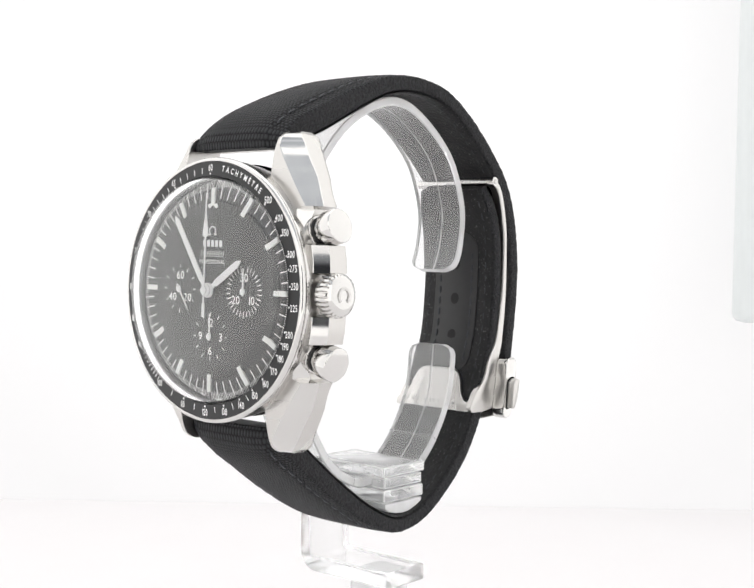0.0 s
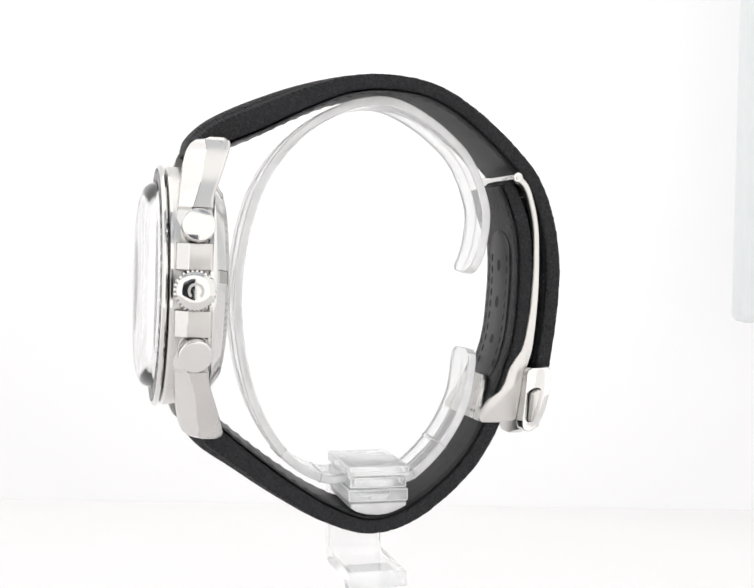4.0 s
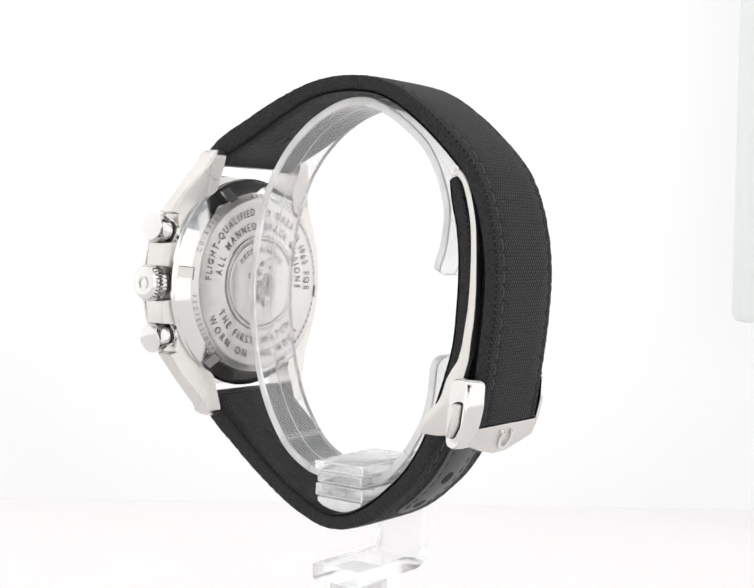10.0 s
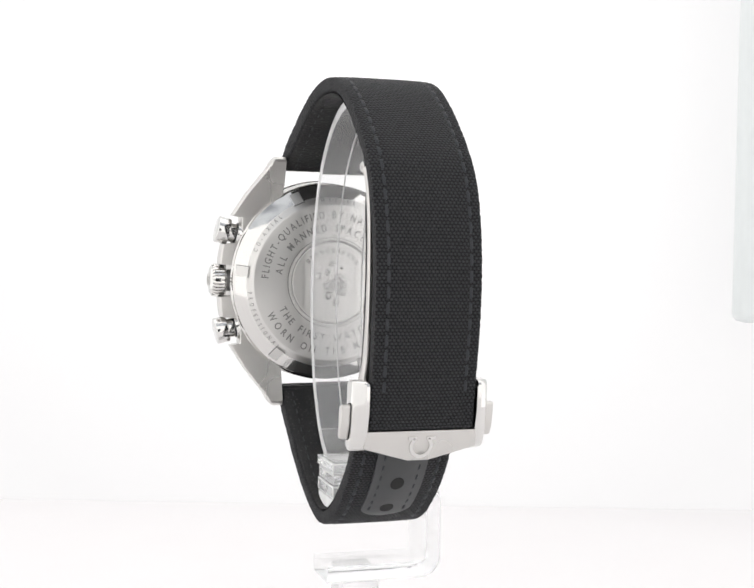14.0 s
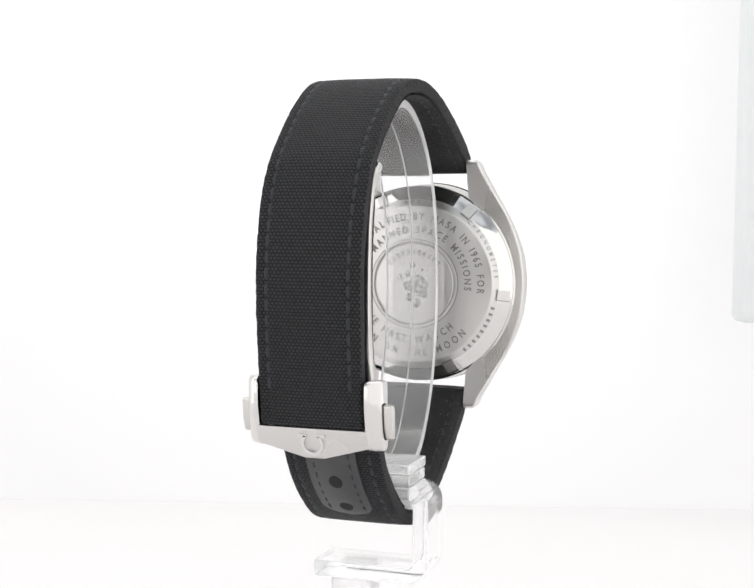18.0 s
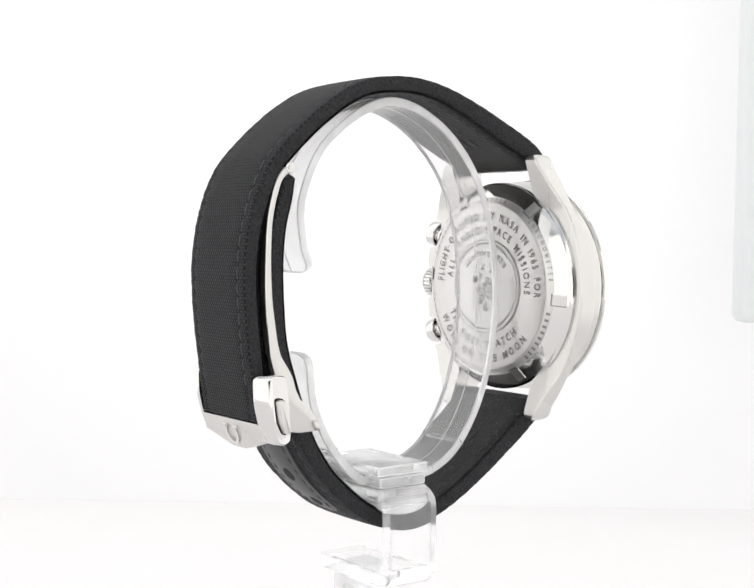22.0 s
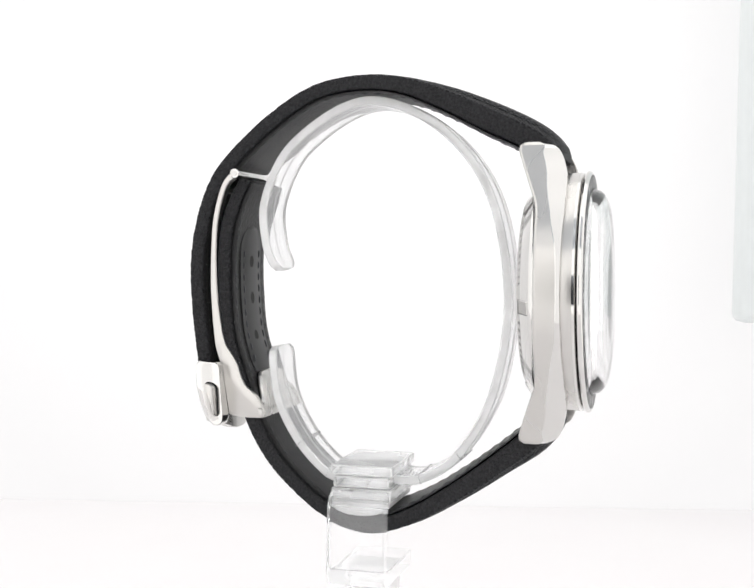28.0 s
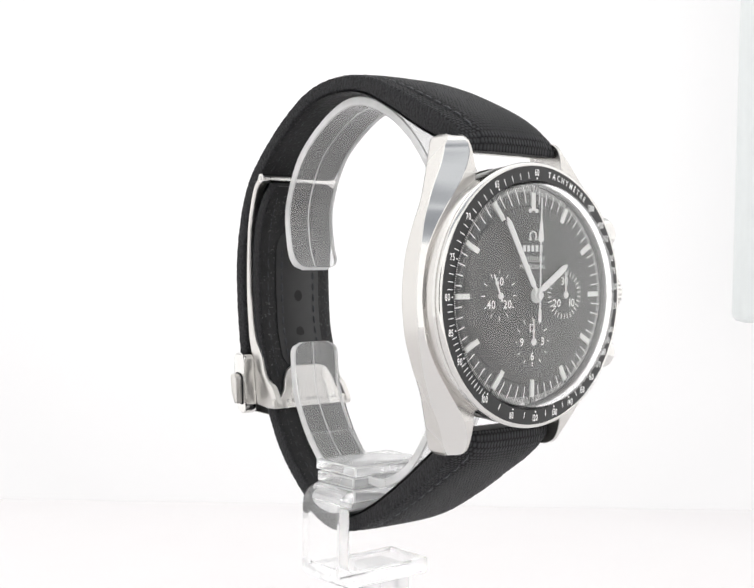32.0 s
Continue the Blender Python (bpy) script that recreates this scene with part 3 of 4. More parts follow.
baton = lambda w, up: [(-0.45, 0), (0.45, 0), (0.30, 1.6), (w / 2, 2.0), (w / 2, up - 0.9), (0.09, up), (-0.09, up), (-w / 2, up - 0.9), (-w / 2, 2.0), (-0.30, 1.6)]
hour_hand = pointer("hour_hand", baton(1.05, 8.4), -37.55, 0.16, (0, CZ), 1.15, 57.2, hand_white)
minute_hand = pointer("minute_hand", baton(0.95, 13.4), -37.95, 0.16, (0, CZ), 0.95, 326.4, hand_white)
pointer("stop_seconds_hand", [(-0.28, -4.0), (0.28, -4.0), (0.28, -2.2), (0.13, -1.9), (0.13, 7.9), (0.62, 8.3), (0.10, 11.8), (0.07, 14.6), (-0.07, 14.6), (-0.10, 11.8), (-0.62, 8.3), (-0.13, 7.9), (-0.13, -1.9), (-0.28, -2.2)], -38.35, 0.12, (0, CZ), 0.62, 0.8, hand_white)
seconds_hand = pointer("small_seconds_hand", needle(0.34, 0.20, 3.5, 0.9, 0.3), -37.1, 0.1, (-7.2, CZ), 0.52, 145.0, hand_white)
pointer("minute_counter_hand", needle(0.34, 0.20, 3.5, 0.6, 0.3), -37.1, 0.1, (7.2, CZ), 0.52, 0, hand_white)
pointer("hour_counter_hand", needle(0.34, 0.20, 3.5, 0.6, 0.3), -37.1, 0.1, (0, CZ - 7.0), 0.52, 0, hand_white)

# crown and pushers
CY = -33.1
bm = bmesh.new()
n, rings = 28 * 6, []
for x, r, d in ((20.4, 2.7, 0), (20.6, 3.0, 1), (20.9, 3.25, 1), (22.6, 3.25, 1), (22.95, 3.08, 1), (23.1, 2.85, 0), (23.35, 2.5, 0), (23.5, 1.9, 0), (23.55, 1.3, 0)):
    rings.append([(x, CY + (r - (0.34 if d and k % 6 >= 4 else 0)) * math.sin(2 * math.pi * k / n), CZ + (r - (0.34 if d and k % 6 >= 4 else 0)) * math.cos(2 * math.pi * k / n)) for k in range(n)])
loft(bm, rings)
crown = part("crown", bm, steel_polished, watch, "fluted steel crown", head=True)
bm = bmesh.new()
for k in range(16):
    a0, a1 = radians(-140 + 280 * k / 16), radians(-140 + 280 * (k + 1) / 16)
    plate(bm, [(CY + 1.25 * math.sin(a0), CZ + 1.25 * math.cos(a0)), (CY + 1.25 * math.sin(a1), CZ + 1.25 * math.cos(a1)), (CY + 0.85 * math.sin(a1), CZ + 0.85 * math.cos(a1)), (CY + 0.85 * math.sin(a0), CZ + 0.85 * math.cos(a0))], 23.45, 23.72)
part("crown_emblem", bm, steel_satin, crown)
bm = bmesh.new()
rod(bm, (17.0, CY, CZ), (20.5, CY, CZ), 2.1)
part("crown_tube", bm, engraving, watch, head=True)


def pusher(s):
    """A push button that points outward from the case's centre: collar, neck and cap."""
    lean = s * radians(13)
    ax = Vector((math.cos(lean), 0, math.sin(lean)))
    foot = Vector((17.2, CY + 0.35, CZ + s * 8.85))

    def piece(name, a, b, r, mat, label="", bevel=0.12):
        bm = bmesh.new()
        rod(bm, foot + ax * a, foot + ax * b, r, 56, bevel=bevel)
        part(name, bm, mat, watch, label, head=True)

    piece("pusher_collar", -1.5, 1.3, 2.45, steel_polished)
    # black ring added for the dark contour of shade and reflection round the neck
    piece("pusher_shade_ring", 1.3, 1.45, 2.1, bezel_black, bevel=0.0)
    piece("pusher_neck", 1.3, 3.4, 1.85, steel_polished)
    piece("pusher_cap", 2.7, 5.15, 2.55, steel_polished, "polished steel push button", 0.22)


for s in (-1, 1):
    pusher(s)

# case back
BACK = (0.35, CZ)
bm = bmesh.new()
lathe(bm, [(19.5, -30.6), (19.5, -30.1), (19.2, -29.8), (19.1, -29.5), (18.8, -29.3), (16.9, -28.0), (16.75, -27.94), (15.75, -27.4), (15.6, -27.3), (15.2, -27.15), (0, -27.05)], closed=False, mats=[1, 1, 1, 1, 1, 1, 0, 0, 0, 0], centre=BACK)
back = part("case_back", bm, (steel_satin, steel_polished, steel_satin), watch, "engraved steel case back", head=True)
face_y = lambda r: -29.3 + (18.8 - r) / 1.9 * 1.3
for k in range(6):
    a = radians(83.5 - 60 * k)
    c, s = math.cos(a), math.sin(a)
    # slot edges: the shaded sides painted dark, the lit side bright
    for name, x0, x1, r0, r1, up, mat in (("key_slot", -0.95, 0.95, 16.6, 18.7, 0.12, steel_satin), ("key_slot_shading", -1.12, 1.12, 16.4, 16.62, 0.16, engraving), ("key_slot_shading", -1.12, -0.95, 16.6, 18.7, 0.16, engraving), ("key_slot_shading", 0.95, 1.12, 16.6, 18.7, 0.16, steel_polished)):
        bm = bmesh.new()
        vs = []
        for dy in (-0.4, up):
            for x, r in ((x0, r0), (x1, r0), (x1, r1), (x0, r1)):
                vs.append(bm.verts.new((BACK[0] + x * c + r * s, face_y(r) + dy, CZ + r * c - x * s)))
        for q in ((0, 1, 2, 3), (4, 5, 6, 7), (0, 1, 5, 4), (1, 2, 6, 5), (2, 3, 7, 6), (3, 0, 4, 7)):
            bm.faces.new([vs[i] for i in q])
        bmesh.ops.recalc_face_normals(bm, faces=bm.faces[:])
        part(name, bm, mat, back)
flat = lambda r: -26.98
bm = bmesh.new()
word_arc(bm, "FLIGHT-QUALIFIED BY NASA IN 1965 FOR", 5, 13.35, 2.0, flat, 0.80, outward=True, mirror=-1, span=184, centre=BACK)
part("engraved_line", bm, engraving, back)
bm = bmesh.new()
word_arc(bm, "ALL MANNED SPACE MISSIONS", 7, 10.75, 2.0, flat, 0.80, outward=True, mirror=-1, span=178, centre=BACK)
part("engraved_line", bm, engraving, back)
bm = bmesh.new()
word_arc(bm, "THE FIRST WATCH", 190, 10.95, 2.0, flat, 0.82, outward=False, mirror=-1, span=107, centre=BACK)
part("engraved_line", bm, engraving, back)
bm = bmesh.new()
word_arc(bm, "WORN ON THE MOON", 188, 13.55, 2.0, flat, 0.82, outward=False, mirror=-1, span=112, centre=BACK)
part("engraved_line", bm, engraving, back)
cone = lambda r: -27.94 + (16.75 - r) * 0.54 + 0.03
for text, a, outward, span in (("CO-AXIAL", -54, True, 30), ("MASTER", 4, True, 24), ("CHRONOMETER", 63, True, 44), ("PROFESSIONAL", 241, False, 44)):
    bm = bmesh.new()
    word_arc(bm, text, a, 16.25, 1.05, cone, 0.8, outward=outward, mirror=-1, span=span, centre=BACK)
    part("engraved_rim_word", bm, engraving, back)
bm = bmesh.new()
for k in range(9):
    tick(bm, 106 + 4.4 * k, 15.85, 16.55, 0.5, cone, mirror=-1, centre=BACK)
part("engraved_rim_bars", bm, engraving, back)
bm = bmesh.new()
lathe(bm, [(8.8, -27.1), (8.8, -26.92), (8.5, -26.86), (8.3, -26.95), (8.15, -27.04), (7.9, -27.04), (7.75, -26.93), (7.3, -26.92), (0, -26.86)], closed=False, segs=96, centre=BACK)
medal = part("medallion", bm, steel_satin, back, "plain raised medallion")
bm = bmesh.new()
for r in (8.75, 8.0):
    for k in range(90):
        tick(bm, 4 * k, r, r + 0.13, 2 * math.pi * r / 88, lambda q: -26.85, centre=BACK)
part("medallion_groove", bm, engraving, medal)
relief_rng = random.Random(8)
bm = bmesh.new()
for k in range(26):
    a, q = relief_rng.uniform(0, 2 * math.pi), 3.9 * relief_rng.random() ** 0.6
    r, h = relief_rng.uniform(0.35, 1.15), relief_rng.uniform(0.10, 0.30)
    x, z = BACK[0] + q * math.cos(a) * 0.8, q * math.sin(a) - 0.2
    rod(bm, (x, -26.95, CZ + z), (x + relief_rng.uniform(-0.2, 0.2), -26.84 + h, CZ + z), r, 18, r2=r * 0.5, bevel=0.06)
for k in range(11):
    t = radians(-50 + 10 * k)
    bar_flat(bm, BACK[0] + 6.3 * math.sin(t), CZ + 6.3 * math.cos(t), 0.62, 0.9, -26.86, math.degrees(t), 0.1)
part("medallion_relief", bm, relief_steel, medal)

# ---------------------------------------------------------------- strap
# control points: y, z, thickness, width
UPPER = [(-30.5, 12.4, 3.6, 19.2), (-30.2, 13.5, 4.2, 19.2), (-27.6, 15.6, 4.5, 19.2), (-21.8, 18.3, 4.7, 19.1), (-13.9, 21.8, 4.0, 18.6), (-6.6, 24.2, 3.1, 17.9), (0.4, 24.8, 2.8, 17.4), (8.3, 23.4, 2.7, 17.1), (15.9, 18.8, 2.8, 16.9), (23.4, 11.9, 2.9, 16.8), (26.5, 7.0, 2.8, 17.0), (28.4, 1.0, 2.8, 16.9), (29.2, -5.3, 2.8, 16.8), (28.9, -12.5, 2.8, 16.8), (27.9, -20.5, 2.8, 16.7), (26.6, -29.2, 2.6, 16.7)]
LOWER = [(-30.5, -29.2, 3.6, 19.2), (-30.3, -30.6, 4.2, 19.2), (-28.2, -32.9, 4.4, 19.2), (-23.6, -36.5, 3.9, 19.0), (-16.6, -41.6, 3.5, 18.6), (-8.9, -46.2, 3.1, 17.8), (-1.6, -48.3, 2.6, 17.1), (5.7, -46.1, 2.8, 16.7), (13.3, -40.0, 2.9, 16.5), (17.6, -34.2, 3.0, 16.4), (19.9, -28.8, 3.0, 16.4), (21.9, -23.0, 2.8, 16.4), (23.4, -17.5, 2.6, 16.4), (24.1, -11.0, 2.6, 16.4), (24.3, -4.5, 2.6, 16.3), (23.8, 1.0, 2.6, 16.2), (22.5, 5.5, 2.5, 15.6), (21.2, 9.0, 2.3, 13.5)]


class Band:
    """Geometry of one strap half: path, outward normal and local sizes."""

    def __init__(self, control, sign):
        control = [(*c, 0.55 * min(1.0, max(0.0, (c[0] + 22.0) / 30.0))) for c in control]
        self.path, self.s = curve(control, 0.47)
        self.out = normals(self.path, sign)

    def at(self, s):
        i = [np.interp(s, self.s, self.path[:, k]) for k in range(4)]
        n = np.array([np.interp(s, self.s, self.out[:, k]) for k in range(2)])
        n /= np.linalg.norm(n)
        return np.array(i[:2]), n, i[2], i[3]

    def point(self, s, x, off):
        c, n, _, _ = self.at(s)
        q = c + n * off
        return (x + self.side(s), q[0], q[1])

    def side(self, s):
        return float(np.interp(s, self.s, self.path[:, 4]))

    def nearest(self, y, z):
        return float(self.s[np.argmin(np.hypot(self.path[:, 0] - y, self.path[:, 1] - z))])

    def top(self, x, th, w):
        a = min(1.0, abs(x) / (w / 2))
        pad = 0.30 * max(0.0, th - 2.5)
        fall = min(1.0, max(0.0, (a - 0.72) / 0.28))
        return th / 2 + 0.30 + pad * max(0.0, 1 - (a / 0.78) ** 4) - 0.10 * a ** 6 - 0.42 * max(0.0, th - 2.7) * fall * fall * (3 - 2 * fall)


def build_band(band, parent, first, last):
    """Outer woven body, inner leather, two rows of stitches."""
    across = [-1, -0.985, -0.95, -0.88, -0.8, -0.72, -0.5, -0.25, 0, 0.25, 0.5, 0.72, 0.8, 0.88, 0.95, 0.985, 1]
    rings, uvs, inner = [], [], []
    fray = random.Random(11)
    for i, s in enumerate(band.s):
        c, n, th, w = band.at(s)
        sx = band.side(s)
        ring, uv = [], []
        wob = 0.02 * math.sin(s * 1.1)
        for a in across:
            x = a * w / 2 + (fray.uniform(-0.06, 0.06) if abs(a) > 0.96 else 0)
            o = band.top(x, th, w) - (0.30 if abs(a) == 1 else 0.08 if abs(a) > 0.98 else 0.02 if abs(a) > 0.94 else 0) + (fray.uniform(-0.05, 0.06) if abs(a) > 0.94 else 0)
            pull = 0.5 + 0.5 * math.cos(2 * math.pi * (s - 2.1) / 2.35)
            if 0.74 < abs(a) < 0.82:
                o -= 0.16 + 0.08 * pull
            q = c + n * o
            ring.append((x + sx, q[0], q[1]))
            uv.append((x, s))
        for a in (1, 0.97, -0.97, -1):
            q = c + n * (-th / 2 + (0.9 if abs(a) == 1 else 0.62))
            ring.append((a * w / 2 + sx, q[0], q[1]))
            uv.append((a * (w / 2 + th), s))
        rings.append(ring)
        uvs.append(uv)
        wi = w - 0.5 + wob
        sec = [(-0.5, -0.30), (-0.48, -0.5), (-0.4, -0.56), (0, -0.58), (0.4, -0.56), (0.48, -0.5), (0.5, -0.30), (0.45, -0.1), (-0.45, -0.1)]
        r2 = []
        for a, o in sec:
            q = c + n * (-th / 2 + 0.58 + o + 0.5 * wob * (1 if abs(a) > 0.42 else 0.3))
            r2.append((a * wi + sx, q[0], q[1]))
        inner.append(r2)
    bm = loft(bmesh.new(), rings, uv=uvs, mats=[0] * 16 + [1] * 5)
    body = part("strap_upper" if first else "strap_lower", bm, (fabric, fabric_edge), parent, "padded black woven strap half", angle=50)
    part("strap_lining", loft(bmesh.new(), inner), lining, body, "black leather lining", angle=50)
    for side in (-1, 1):
        bm = bmesh.new()
        s = 2.5
        while s < last:
            c, n, th, w = band.at(s + 0.8)
            x = side * (0.78 * w / 2)
            base = band.top(x, th, w) - 0.10
            ring = []
            for ds, wd, hh in ((0.0, 0.18, -0.10), (0.2, 0.28, 0.08), (0.85, 0.31, 0.15), (1.5, 0.28, 0.08), (1.75, 0.18, -0.10)):
                ring.append([band.point(s + ds, x + wd, base), band.point(s + ds, x + wd * 0.5, base + hh), band.point(s + ds, x - wd * 0.5, base + hh), band.point(s + ds, x - wd, base)])
            loft(bm, ring)
            s += 2.35
        part("stitching", bm, thread, body)
        bm = bmesh.new()
        s = 3.0
        while s < band.s[-1] - 2:
            c, n, th, w = band.at(s)
            x = side * (0.80 * w / 2)
            o = -th / 2 - 0.0
            ring = [[band.point(s + ds, x + wd, o + 0.05), band.point(s + ds, x + wd * 0.5, o - hh), band.point(s + ds, x - wd * 0.5, o - hh), band.point(s + ds, x - wd, o + 0.05)] for ds, wd, hh in ((0.0, 0.10, 0.0), (0.6, 0.14, 0.08), (1.2, 0.10, 0.0))]
            loft(bm, ring)
            s += 2.35
        part("lining_stitching", bm, thread, body)
    # pressed marks on the lining near the lug
    for s0, span in ((11.0, 2.6), (15.0, 1.6)):
        bm = bmesh.new()
        for k in range(4):
            x = -3.0 + 2.0 * k
            th = band.at(s0)[2]
            o = -th / 2 + 0.0
            ring = []
            for ds in (0.0, 0.25, span - 0.25, span):
                h = 0.0 if ds in (0.0, span) else 0.035
                ring.append([band.point(s0 + ds, x + 0.75, o + 0.05), band.point(s0 + ds, x + 0.55, o - h), band.point(s0 + ds, x - 0.55, o - h), band.point(s0 + ds, x - 0.75, o + 0.05)])
            loft(bm, ring)
        part("pressed_mark", bm, lining, body)
    return body


upper = Band(UPPER, 1)
lower = Band(LOWER, -1)
build_band(upper, watch, True, upper.s[-1] - 6.5)
lower_strap = build_band(lower, watch, False, lower.s[-1] - 3)


def strip(band, s0, s1, wide, face, lift, parent, name, mat, taper=True):
    """A thin strip laid on the outside (face=1) or the inside (-1) of a strap half, its ends rounded."""
    rings = []
    n = 60
    for k in range(n + 1):
        s = s0 + (s1 - s0) * k / n
        c, nn, th, w = band.at(s)
        e = min(s - s0, s1 - s) if taper else 9
        hw = wide / 2 * (math.sqrt(max(0.0, 1 - (1 - min(1, e / (wide * 0.42))) ** 2)) if e < wide * 0.42 else 1)
        hw = max(hw, 0.25)
        base = (band.top(0, th, w) - 0.12) if face > 0 else -th / 2 + 0.08
        lift_here = lift * (0.3 + 0.7 * min(1.0, e / 6.0))
        rings.append([band.point(s, x * hw, base + face * o * lift_here / lift) for x, o in ((-1, 0), (-1, lift * 0.8), (-0.93, lift), (-0.68, lift), (-0.62, lift + 0.12), (0.62, lift + 0.12), (0.68, lift), (0.93, lift), (1, lift * 0.8), (1, 0))])
    return part(name, loft(bmesh.new(), rings), mat, parent, angle=40)


S_OUT0, S_OUT1 = lower.nearest(6.8, -45.5), lower.nearest(20.6, -26.0)
S_IN0, S_IN1 = lower.nearest(22.0, -23.0), lower.nearest(23.8, 1.6)
outer_strip = strip(lower, S_OUT0, S_OUT1 + 3, 8.7, 1, 0.45, lower_strap, "hole_strip", rubber)
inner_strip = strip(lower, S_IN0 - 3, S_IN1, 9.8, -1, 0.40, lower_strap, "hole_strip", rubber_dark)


def sew(band, s0, s1, x, face, parent):
    """A row of stitches along a strip."""
    bm = bmesh.new()
    s = s0
    while s < s1 - 1.6:
        c, nn, th, w = band.at(s)
        o = (band.top(0, th, w) - 0.12 + 0.40) if face > 0 else -(th / 2 - 0.08 + 0.41)
        loft(bm, [[band.point(s + ds, x + wd, o), band.point(s + ds, x + wd * 0.5, o + face * hh), band.point(s + ds, x - wd * 0.5, o + face * hh), band.point(s + ds, x - wd, o)] for ds, wd, hh in ((0.0, 0.12, 0.0), (0.3, 0.22, 0.16), (0.75, 0.24, 0.20), (1.2, 0.22, 0.16), (1.5, 0.12, 0.0))])
        s += 2.1
    part("strip_stitching", bm, thread, parent)


for side in (-1, 1):
    sew(lower, S_OUT0 + 2.5, S_OUT1, side * 3.05, 1, outer_strip)
    sew(lower, S_IN0, S_IN1 - 2.5, side * 3.65, -1, inner_strip)


def eyelet(band, s, face, parent):
    """A strap hole: black plug coloured as the shade in its well, with a soft raised rim."""
    c, nn, th, w = band.at(s)
    rise = 0.57 * min(1.0, 0.3 + 0.7 * min(s - S_OUT0, S_OUT1 + 3 - s) / 6.0)
    base = (band.top(0, th, w) - 0.02 + rise) if face > 0 else -(th / 2 - 0.08 + 0.53)
    bm = bmesh.new()
    segs = 20
    rings = []
    size = 1.14 if face > 0 else 0.95
    for r, o in ((size, -0.5), (size, -0.02), (size - 0.06, 0.0), (size - 0.24, 0.0)):
        rings.append([band.point(s + 1.15 * r * math.sin(2 * math.pi * k / segs), r * math.cos(2 * math.pi * k / segs), base + face * o) for k in range(segs)])
    loft(bm, rings)
    part("strap_hole", bm, hole_black, parent)


for y, z in ((9.6, -43.5), (14.7, -38.4)):
    eyelet(lower, lower.nearest(y, z), 1, lower_strap)
for y, z in ((24.3, -4.9), (24.1, -11.6), (23.3, -18.4)):
    eyelet(lower, lower.nearest(y, z), -1, lower_strap)

# folding clasp: cover with cheeks and buttons, pivot bar, rails and inner plate
bm = bmesh.new()
plate(bm, [(-8.3, -29.6), (9.3, -29.6), (9.6, -32.4), (2.2, -34.45), (-1.2, -34.45), (-8.6, -32.4)], 26.0, 28.2, axis=1, bevel=0.25)
for v in bm.verts:
    v.co.y += (v.co.z + 29.6) * 0.36
cover = part("clasp_cover", bm, steel_brushed, watch, "brushed steel clasp cover")
bm = bmesh.new()
emblem(bm, 0.5, 28.05, -32.1, 1.6, 0.5, 0.5, flip=-1)
for v in bm.verts:
    v.co.y += (v.co.z + 29.6) * 0.36
part("clasp_emblem", bm, steel_polished, cover)
CX = 0.5
for s in (-1, 1):
    bm = bmesh.new()
    outline = [(24.4, -22.6), (25.2, -22.0), (28.6, -22.0), (29.2, -22.8), (29.0, -26.5), (28.0, -30.2), (26.6, -32.6), (24.9, -33.1), (23.4, -32.6), (23.2, -31.2), (23.9, -27.0)]
    shape = rounded(outline, 1.1)
    loft(bm, [[(CX + s * x, 24.0 + (y - 24.0) * k, -27.5 + (z + 27.5) * q) for y, z in shape] for x, k, q in ((8.6, 0.97, 0.97), (8.75, 1.0, 1.0), (9.2, 1.0, 1.0), (9.5, 0.95, 1.0), (10.6, 0.70, 0.99), (10.8, 0.66, 0.97), (10.9, 0.62, 0.95))])
    cheek = part("clasp_cheek", bm, steel_polished, watch, "polished steel clasp cheek")
    # black plate in place of the shaded slot round the button
    bm = bmesh.new()
    plate(bm, rounded([(24.5, -26.0), (25.6, -25.4), (26.7, -25.5), (26.2, -29.3), (25.2, -31.2), (24.2, -31.3)], 0.6), CX + s * 10.5, CX + s * 11.0, axis=0)
    part("button_recess_shade", bm, hole_black, cheek)
    bm = bmesh.new()
    plate(bm, rounded([(24.65, -26.25), (25.6, -25.65), (26.55, -25.75), (26.05, -29.15), (25.12, -31.0), (24.35, -31.1)], 0.5), CX + s * 10.2, CX + s * 12.4, axis=0, bevel=0.35)
    part("release_button", bm, steel_brushed, cheek, "brushed steel release button")
bm = bmesh.new()
rod(bm, (CX - 8.7, 22.7, 10.1), (CX + 8.7, 22.7, 10.1), 0.85, 24, bevel=0.15)
part("pivot_bar", bm, steel_polished, watch)
bm = bmesh.new()
for s in (-1, 1):
    rod(bm, (CX + s * 8.6, 22.7, 10.1), (CX + s * 8.9, 22.7, 10.1), 0.42, 16)
part("pivot_screw", bm, steel_satin, watch)
RAIL = [(22.7, 10.1, 1.2), (24.3, 8.6, 1.0), (25.4, 5.6, 0.95), (26.2, 1.5, 0.95), (26.4, -3.5, 1.0), (26.3, -9.0, 1.2), (25.8, -14.5, 1.4), (25.0, -19.0, 1.6)]
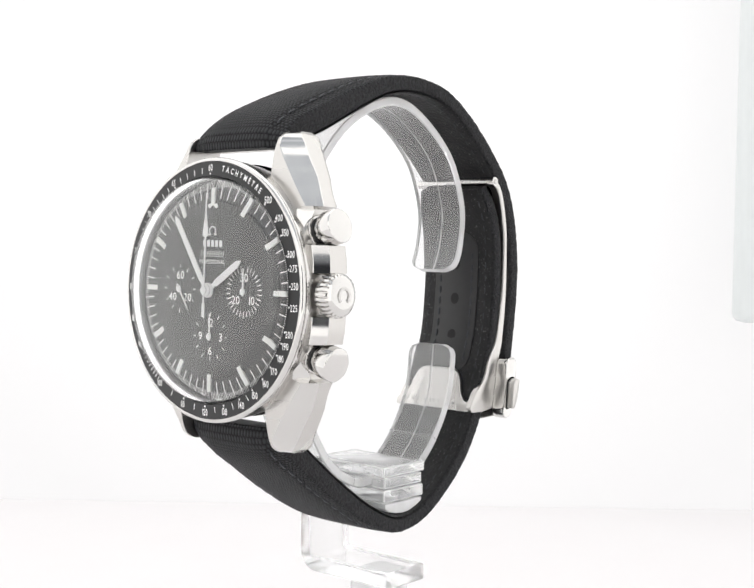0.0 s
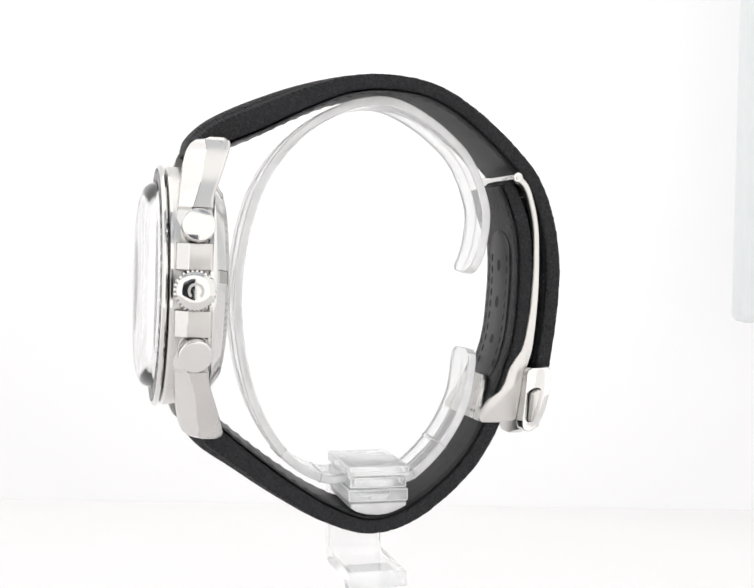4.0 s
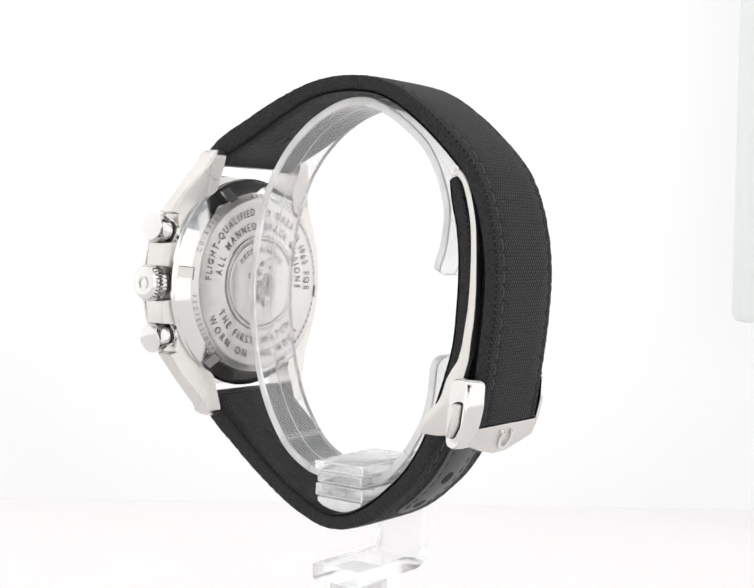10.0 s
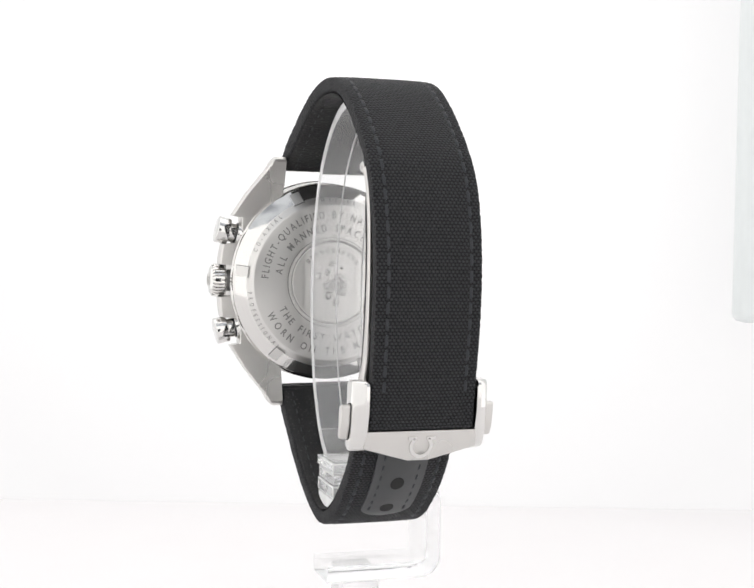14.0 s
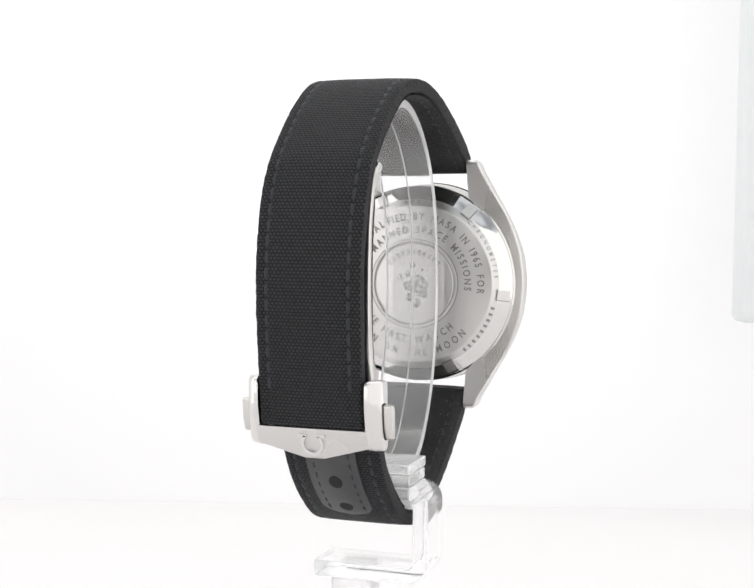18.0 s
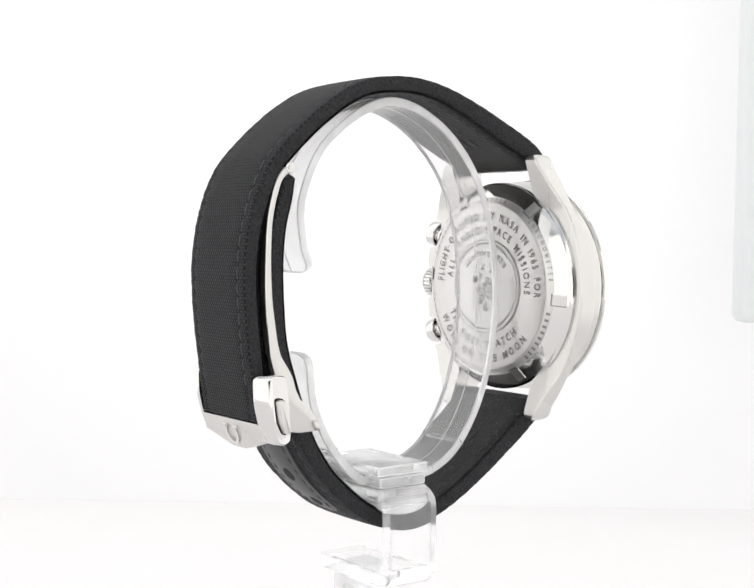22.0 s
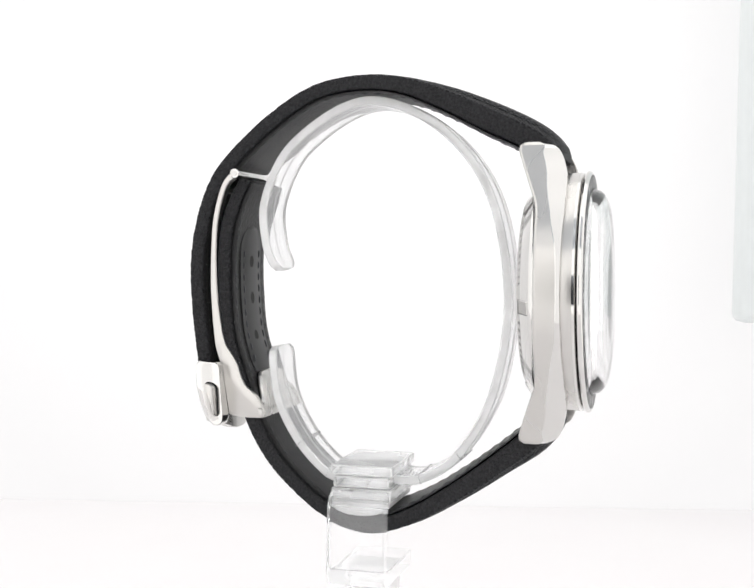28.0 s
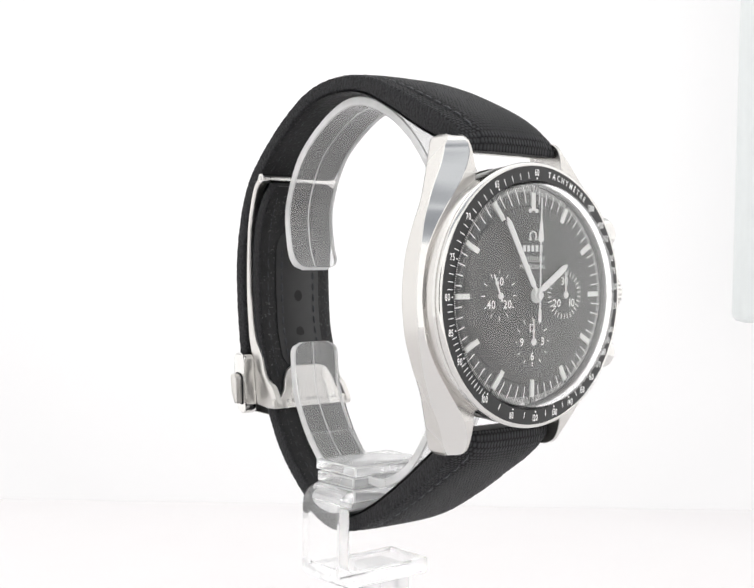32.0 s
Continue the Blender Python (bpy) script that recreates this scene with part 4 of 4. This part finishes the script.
for s in (-1, 1):
    path, length = curve(RAIL, 0.6)
    nn = normals(path)
    rings = []
    for p, q in zip(path, nn):
        h = p[2] / 2
        ring = []
        for x, o in ((6.9, -h), (8.4, -h), (8.6, -h + 0.15), (8.6, h - 0.15), (8.4, h), (6.9, h)):
            ring.append((CX + s * x, p[0] + q[0] * o, p[1] + q[1] * o))
        rings.append(ring)
    rail = part("clasp_rail", loft(bmesh.new(), rings), steel_brushed, watch, "curved steel clasp blade rail")
    bm = bmesh.new()
    plate(bm, rounded([(26.72, -9.6), (26.7, -11.5), (26.45, -15.0), (25.9, -19.4), (24.5, -23.8), (23.2, -31.2), (20.0, -31.6), (16.9, -31.5), (16.5, -30.6), (18.2, -27.9), (20.2, -26.3), (21.1, -24.6), (21.7, -22.6), (22.7, -21.0), (23.9, -19.4), (24.6, -17.0), (25.1, -14.0), (25.55, -11.2), (25.9, -9.6)], 0.5, 3), CX + s * 7.4, CX + s * 8.56, axis=0, bevel=0.15)
    part("clasp_side_plate", bm, steel_brushed, watch, "brushed steel clasp side plate")
bm = bmesh.new()
tongue = [(-8.7, -31.4), (8.7, -31.4), (8.7, -29.9), (6.7, -29.4), (5.7, -28.2), (5.2, -26.2), (4.3, -24.6), (3.0, -24.0), (-3.0, -24.0), (-4.3, -24.6), (-5.2, -26.2), (-5.7, -28.2), (-6.7, -29.4), (-8.7, -29.9)]
plate(bm, rounded(tongue, 0.9), 16.6, 17.5, axis=1, bevel=0.2)
for v in bm.verts:
    v.co.y += (v.co.z + 31.4) * 0.30
inner_plate = part("clasp_inner_plate", bm, steel_brushed, watch, "brushed steel inner clasp plate")
bm = bmesh.new()
random.seed(3)
x = -5.6
while x < 5.6:
    w = random.uniform(0.3, 0.75)
    bar_flat(bm, x, -30.2, w, 0.75, 16.6 + 0.30 * 1.2 - 0.06, 0, 0.04)
    x += w + random.choice((0.25, 0.25, 0.9))
part("engraved_bars", bm, relief_steel, inner_plate)
bm = bmesh.new()
box(bm, -7.0, 7.0, 24.6, 25.4, 6.8, 9.6, bevel=0.3)
part("blade_cross_piece", bm, steel_brushed, watch)

# ---------------------------------------------------------------- clear stand
stand = thing("watch_stand", -98.0 - RISE, "clear acrylic watch stand with open cuff, block, bent arm and foot", "stand")
CUFF = [(16.2, -6.2), (18.0, -1.5), (18.2, 6.0), (13.2, 15.4), (1.0, 22.4), (-11.5, 18.4), (-20.6, 7.4), (-24.1, -9.6), (-22.0, -25.6), (-16.3, -36.4), (-9.6, -40.9), (-4.0, -41.0)]
CUFF2 = [(4.0, -41.0), (6.2, -40.9), (11.4, -35.8), (15.4, -28.4), (16.7, -19.6)]


def ribbon(control, wide, thick, round_start, round_end):
    path, s = curve(control, 0.6)
    nn = normals(path)
    rings = []
    for p, q, d in zip(path, nn, s):
        e = min(d if round_start else 99, s[-1] - d if round_end else 99)
        hw = wide / 2 - (2.2 - math.sqrt(max(0.0, 2.2 ** 2 - (2.2 - min(e, 2.2)) ** 2)))
        h = thick / 2
        ring = []
        for x, o in ((-hw, -h + 0.2), (-hw + 0.2, -h), (-0.15, -h), (0, -h - 0.12), (0.15, -h), (hw - 0.2, -h), (hw, -h + 0.2), (hw, h - 0.2), (hw - 0.2, h), (-hw + 0.2, h), (-hw, h - 0.2)):
            ring.append((x, p[0] + q[0] * o, p[1] + q[1] * o))
        rings.append(ring)
    bm = loft(bmesh.new(), rings, mats=[2, 0, 1, 1, 0, 2, 1, 2, 0, 2, 1])
    for f in bm.faces:
        if len(f.verts) > 4:
            f.material_index = 1
    return bm


part("cuff", ribbon(CUFF, 10.2, 1.5, True, False), (acrylic, acrylic_edge, acrylic_rim), stand, "clear acrylic cuff")
part("cuff_lower", ribbon(CUFF2, 10.2, 1.5, False, True), (acrylic, acrylic_edge, acrylic_rim), stand, "clear acrylic cuff end")

for y, z, a in ((-16.3, -36.5, 38), (11.4, -35.9, -48), (-9.8, -40.8, 12), (6.4, -40.8, -16)):
    bm = bmesh.new()
    box(bm, -5.1, 5.1, -0.22, 0.22, -0.9, 0.9, bevel=0.12, segs=1)
    ca, sa = math.cos(radians(a)), math.sin(radians(a))
    for v in bm.verts:
        dy, dz = v.co.y, v.co.z
        v.co.y, v.co.z = y + dy * ca + dz * sa, z - dy * sa + dz * ca
    part("cuff_rib", bm, acrylic, stand)


def edged(bm, tiny=0.9):
    """Gives the narrow faces of a clear block a white that stands in for light glowing in cut edges."""
    for f in bm.faces:
        if min(e.calc_length() for e in f.edges) < tiny and f.calc_area() < 14:
            f.material_index = 1
    return bm


for z0, z1, grow in ((-40.3, -38.6, 0.5), (-42.3, -40.5, 0.0), (-44.6, -42.5, 0.3)):
    bm = bmesh.new()
    box(bm, -8.4, 8.0 + grow * 0.4, -5.4 - grow, 4.3 + grow, z0, z1, bevel=0.25)
    part("clamp_block", edged(bm), (acrylic_block, acrylic_edge), stand)
bm = bmesh.new()
tong = [(-5.3, -44.8), (4.3, -44.8), (4.3, -45.6), (3.2, -46.3), (1.4, -46.75), (-0.5, -46.9), (-2.4, -46.75), (-4.2, -46.3), (-5.3, -45.6)]
plate(bm, tong, -8.6, 8.0, axis=0, bevel=0.15)
part("clamp_tongue", edged(bm, 0.5), (acrylic_tongue, acrylic_edge), stand)


def bent(lo, hi, y0, y1):
    """A wide flat bar bent in the x-z plane, skinned from inner and outer lines."""
    rings = []
    e = 0.3
    for (ax, az), (bx, bz) in zip(lo, hi):
        d = Vector((bx - ax, bz - az)).normalized() * e
        rings.append([(ax, y0 + e, az), (ax + d.x, y0, az + d.y), (bx - d.x, y0, bz - d.y), (bx, y0 + e, bz), (bx, y1 - e, bz), (bx - d.x, y1, bz - d.y), (ax + d.x, y1, az + d.y), (ax, y1 - e, az)])
    bm = loft(bmesh.new(), rings, mats=[1, 0, 1, 0, 1, 0, 1, 0])
    for f in bm.faces:
        if len(f.verts) > 4:
            f.material_index = 1
    return bm


def corner(cx, cz, r, a0, a1, n=7):
    return [(cx + r * math.cos(radians(a0 + (a1 - a0) * k / n)), cz + r * math.sin(radians(a0 + (a1 - a0) * k / n))) for k in range(n + 1)]


INNER = [(-8.5, -45.4)] + corner(-8.5, -46.0, 0.5, 90, 180) + corner(-8.2, -55.4, 0.8, 180, 270) + [(8.7, -56.2)]
OUTER = [(-8.5, -42.6)] + corner(-8.5, -45.8, 3.2, 90, 180) + corner(-8.2, -55.5, 3.5, 180, 270) + [(8.7, -59.0)]
part("bent_arm", bent(INNER, OUTER, -5.5, 4.4), (acrylic_arm, arm_edge), stand, "clear acrylic bent arm and foot")
bm = bmesh.new()
box(bm, -0.8, 5.9, -4.2, 3.6, -95.2, -59.1, bevel=0.5)
part("leg", bm, leg_plastic, stand, "frosted plastic leg")
bm = bmesh.new()
rod(bm, (0, 0, -99.13), (0, 0, -95.2), 26, 64, bevel=0.8)
part("base_disc", bm, (acrylic, acrylic_edge), stand, "clear round base")


for piece in stand.children:
    piece.visible_shadow = False


# ---------------------------------------------------------------- movement
def motions():
    """The turntable carries watch and stand; the small seconds run and the minutes creep."""
    times = [float(k) for k in range(0, 33)]
    for ob in (watch, stand):
        walk(ob, [(t, pose(*ob.location, 0, 0, turn(t))) for t in times])
    at = seconds_hand.location.copy()
    walk(seconds_hand, [(t, pose(*at, 0, 145.0 + 6.0 * t, 0)) for t in times])
    at2 = minute_hand.location.copy()
    walk(minute_hand, [(t, pose(*at2, 0, 326.4 + 0.1 * t, 0)) for t in (0.0, 16.0, 32.0)])


motions()
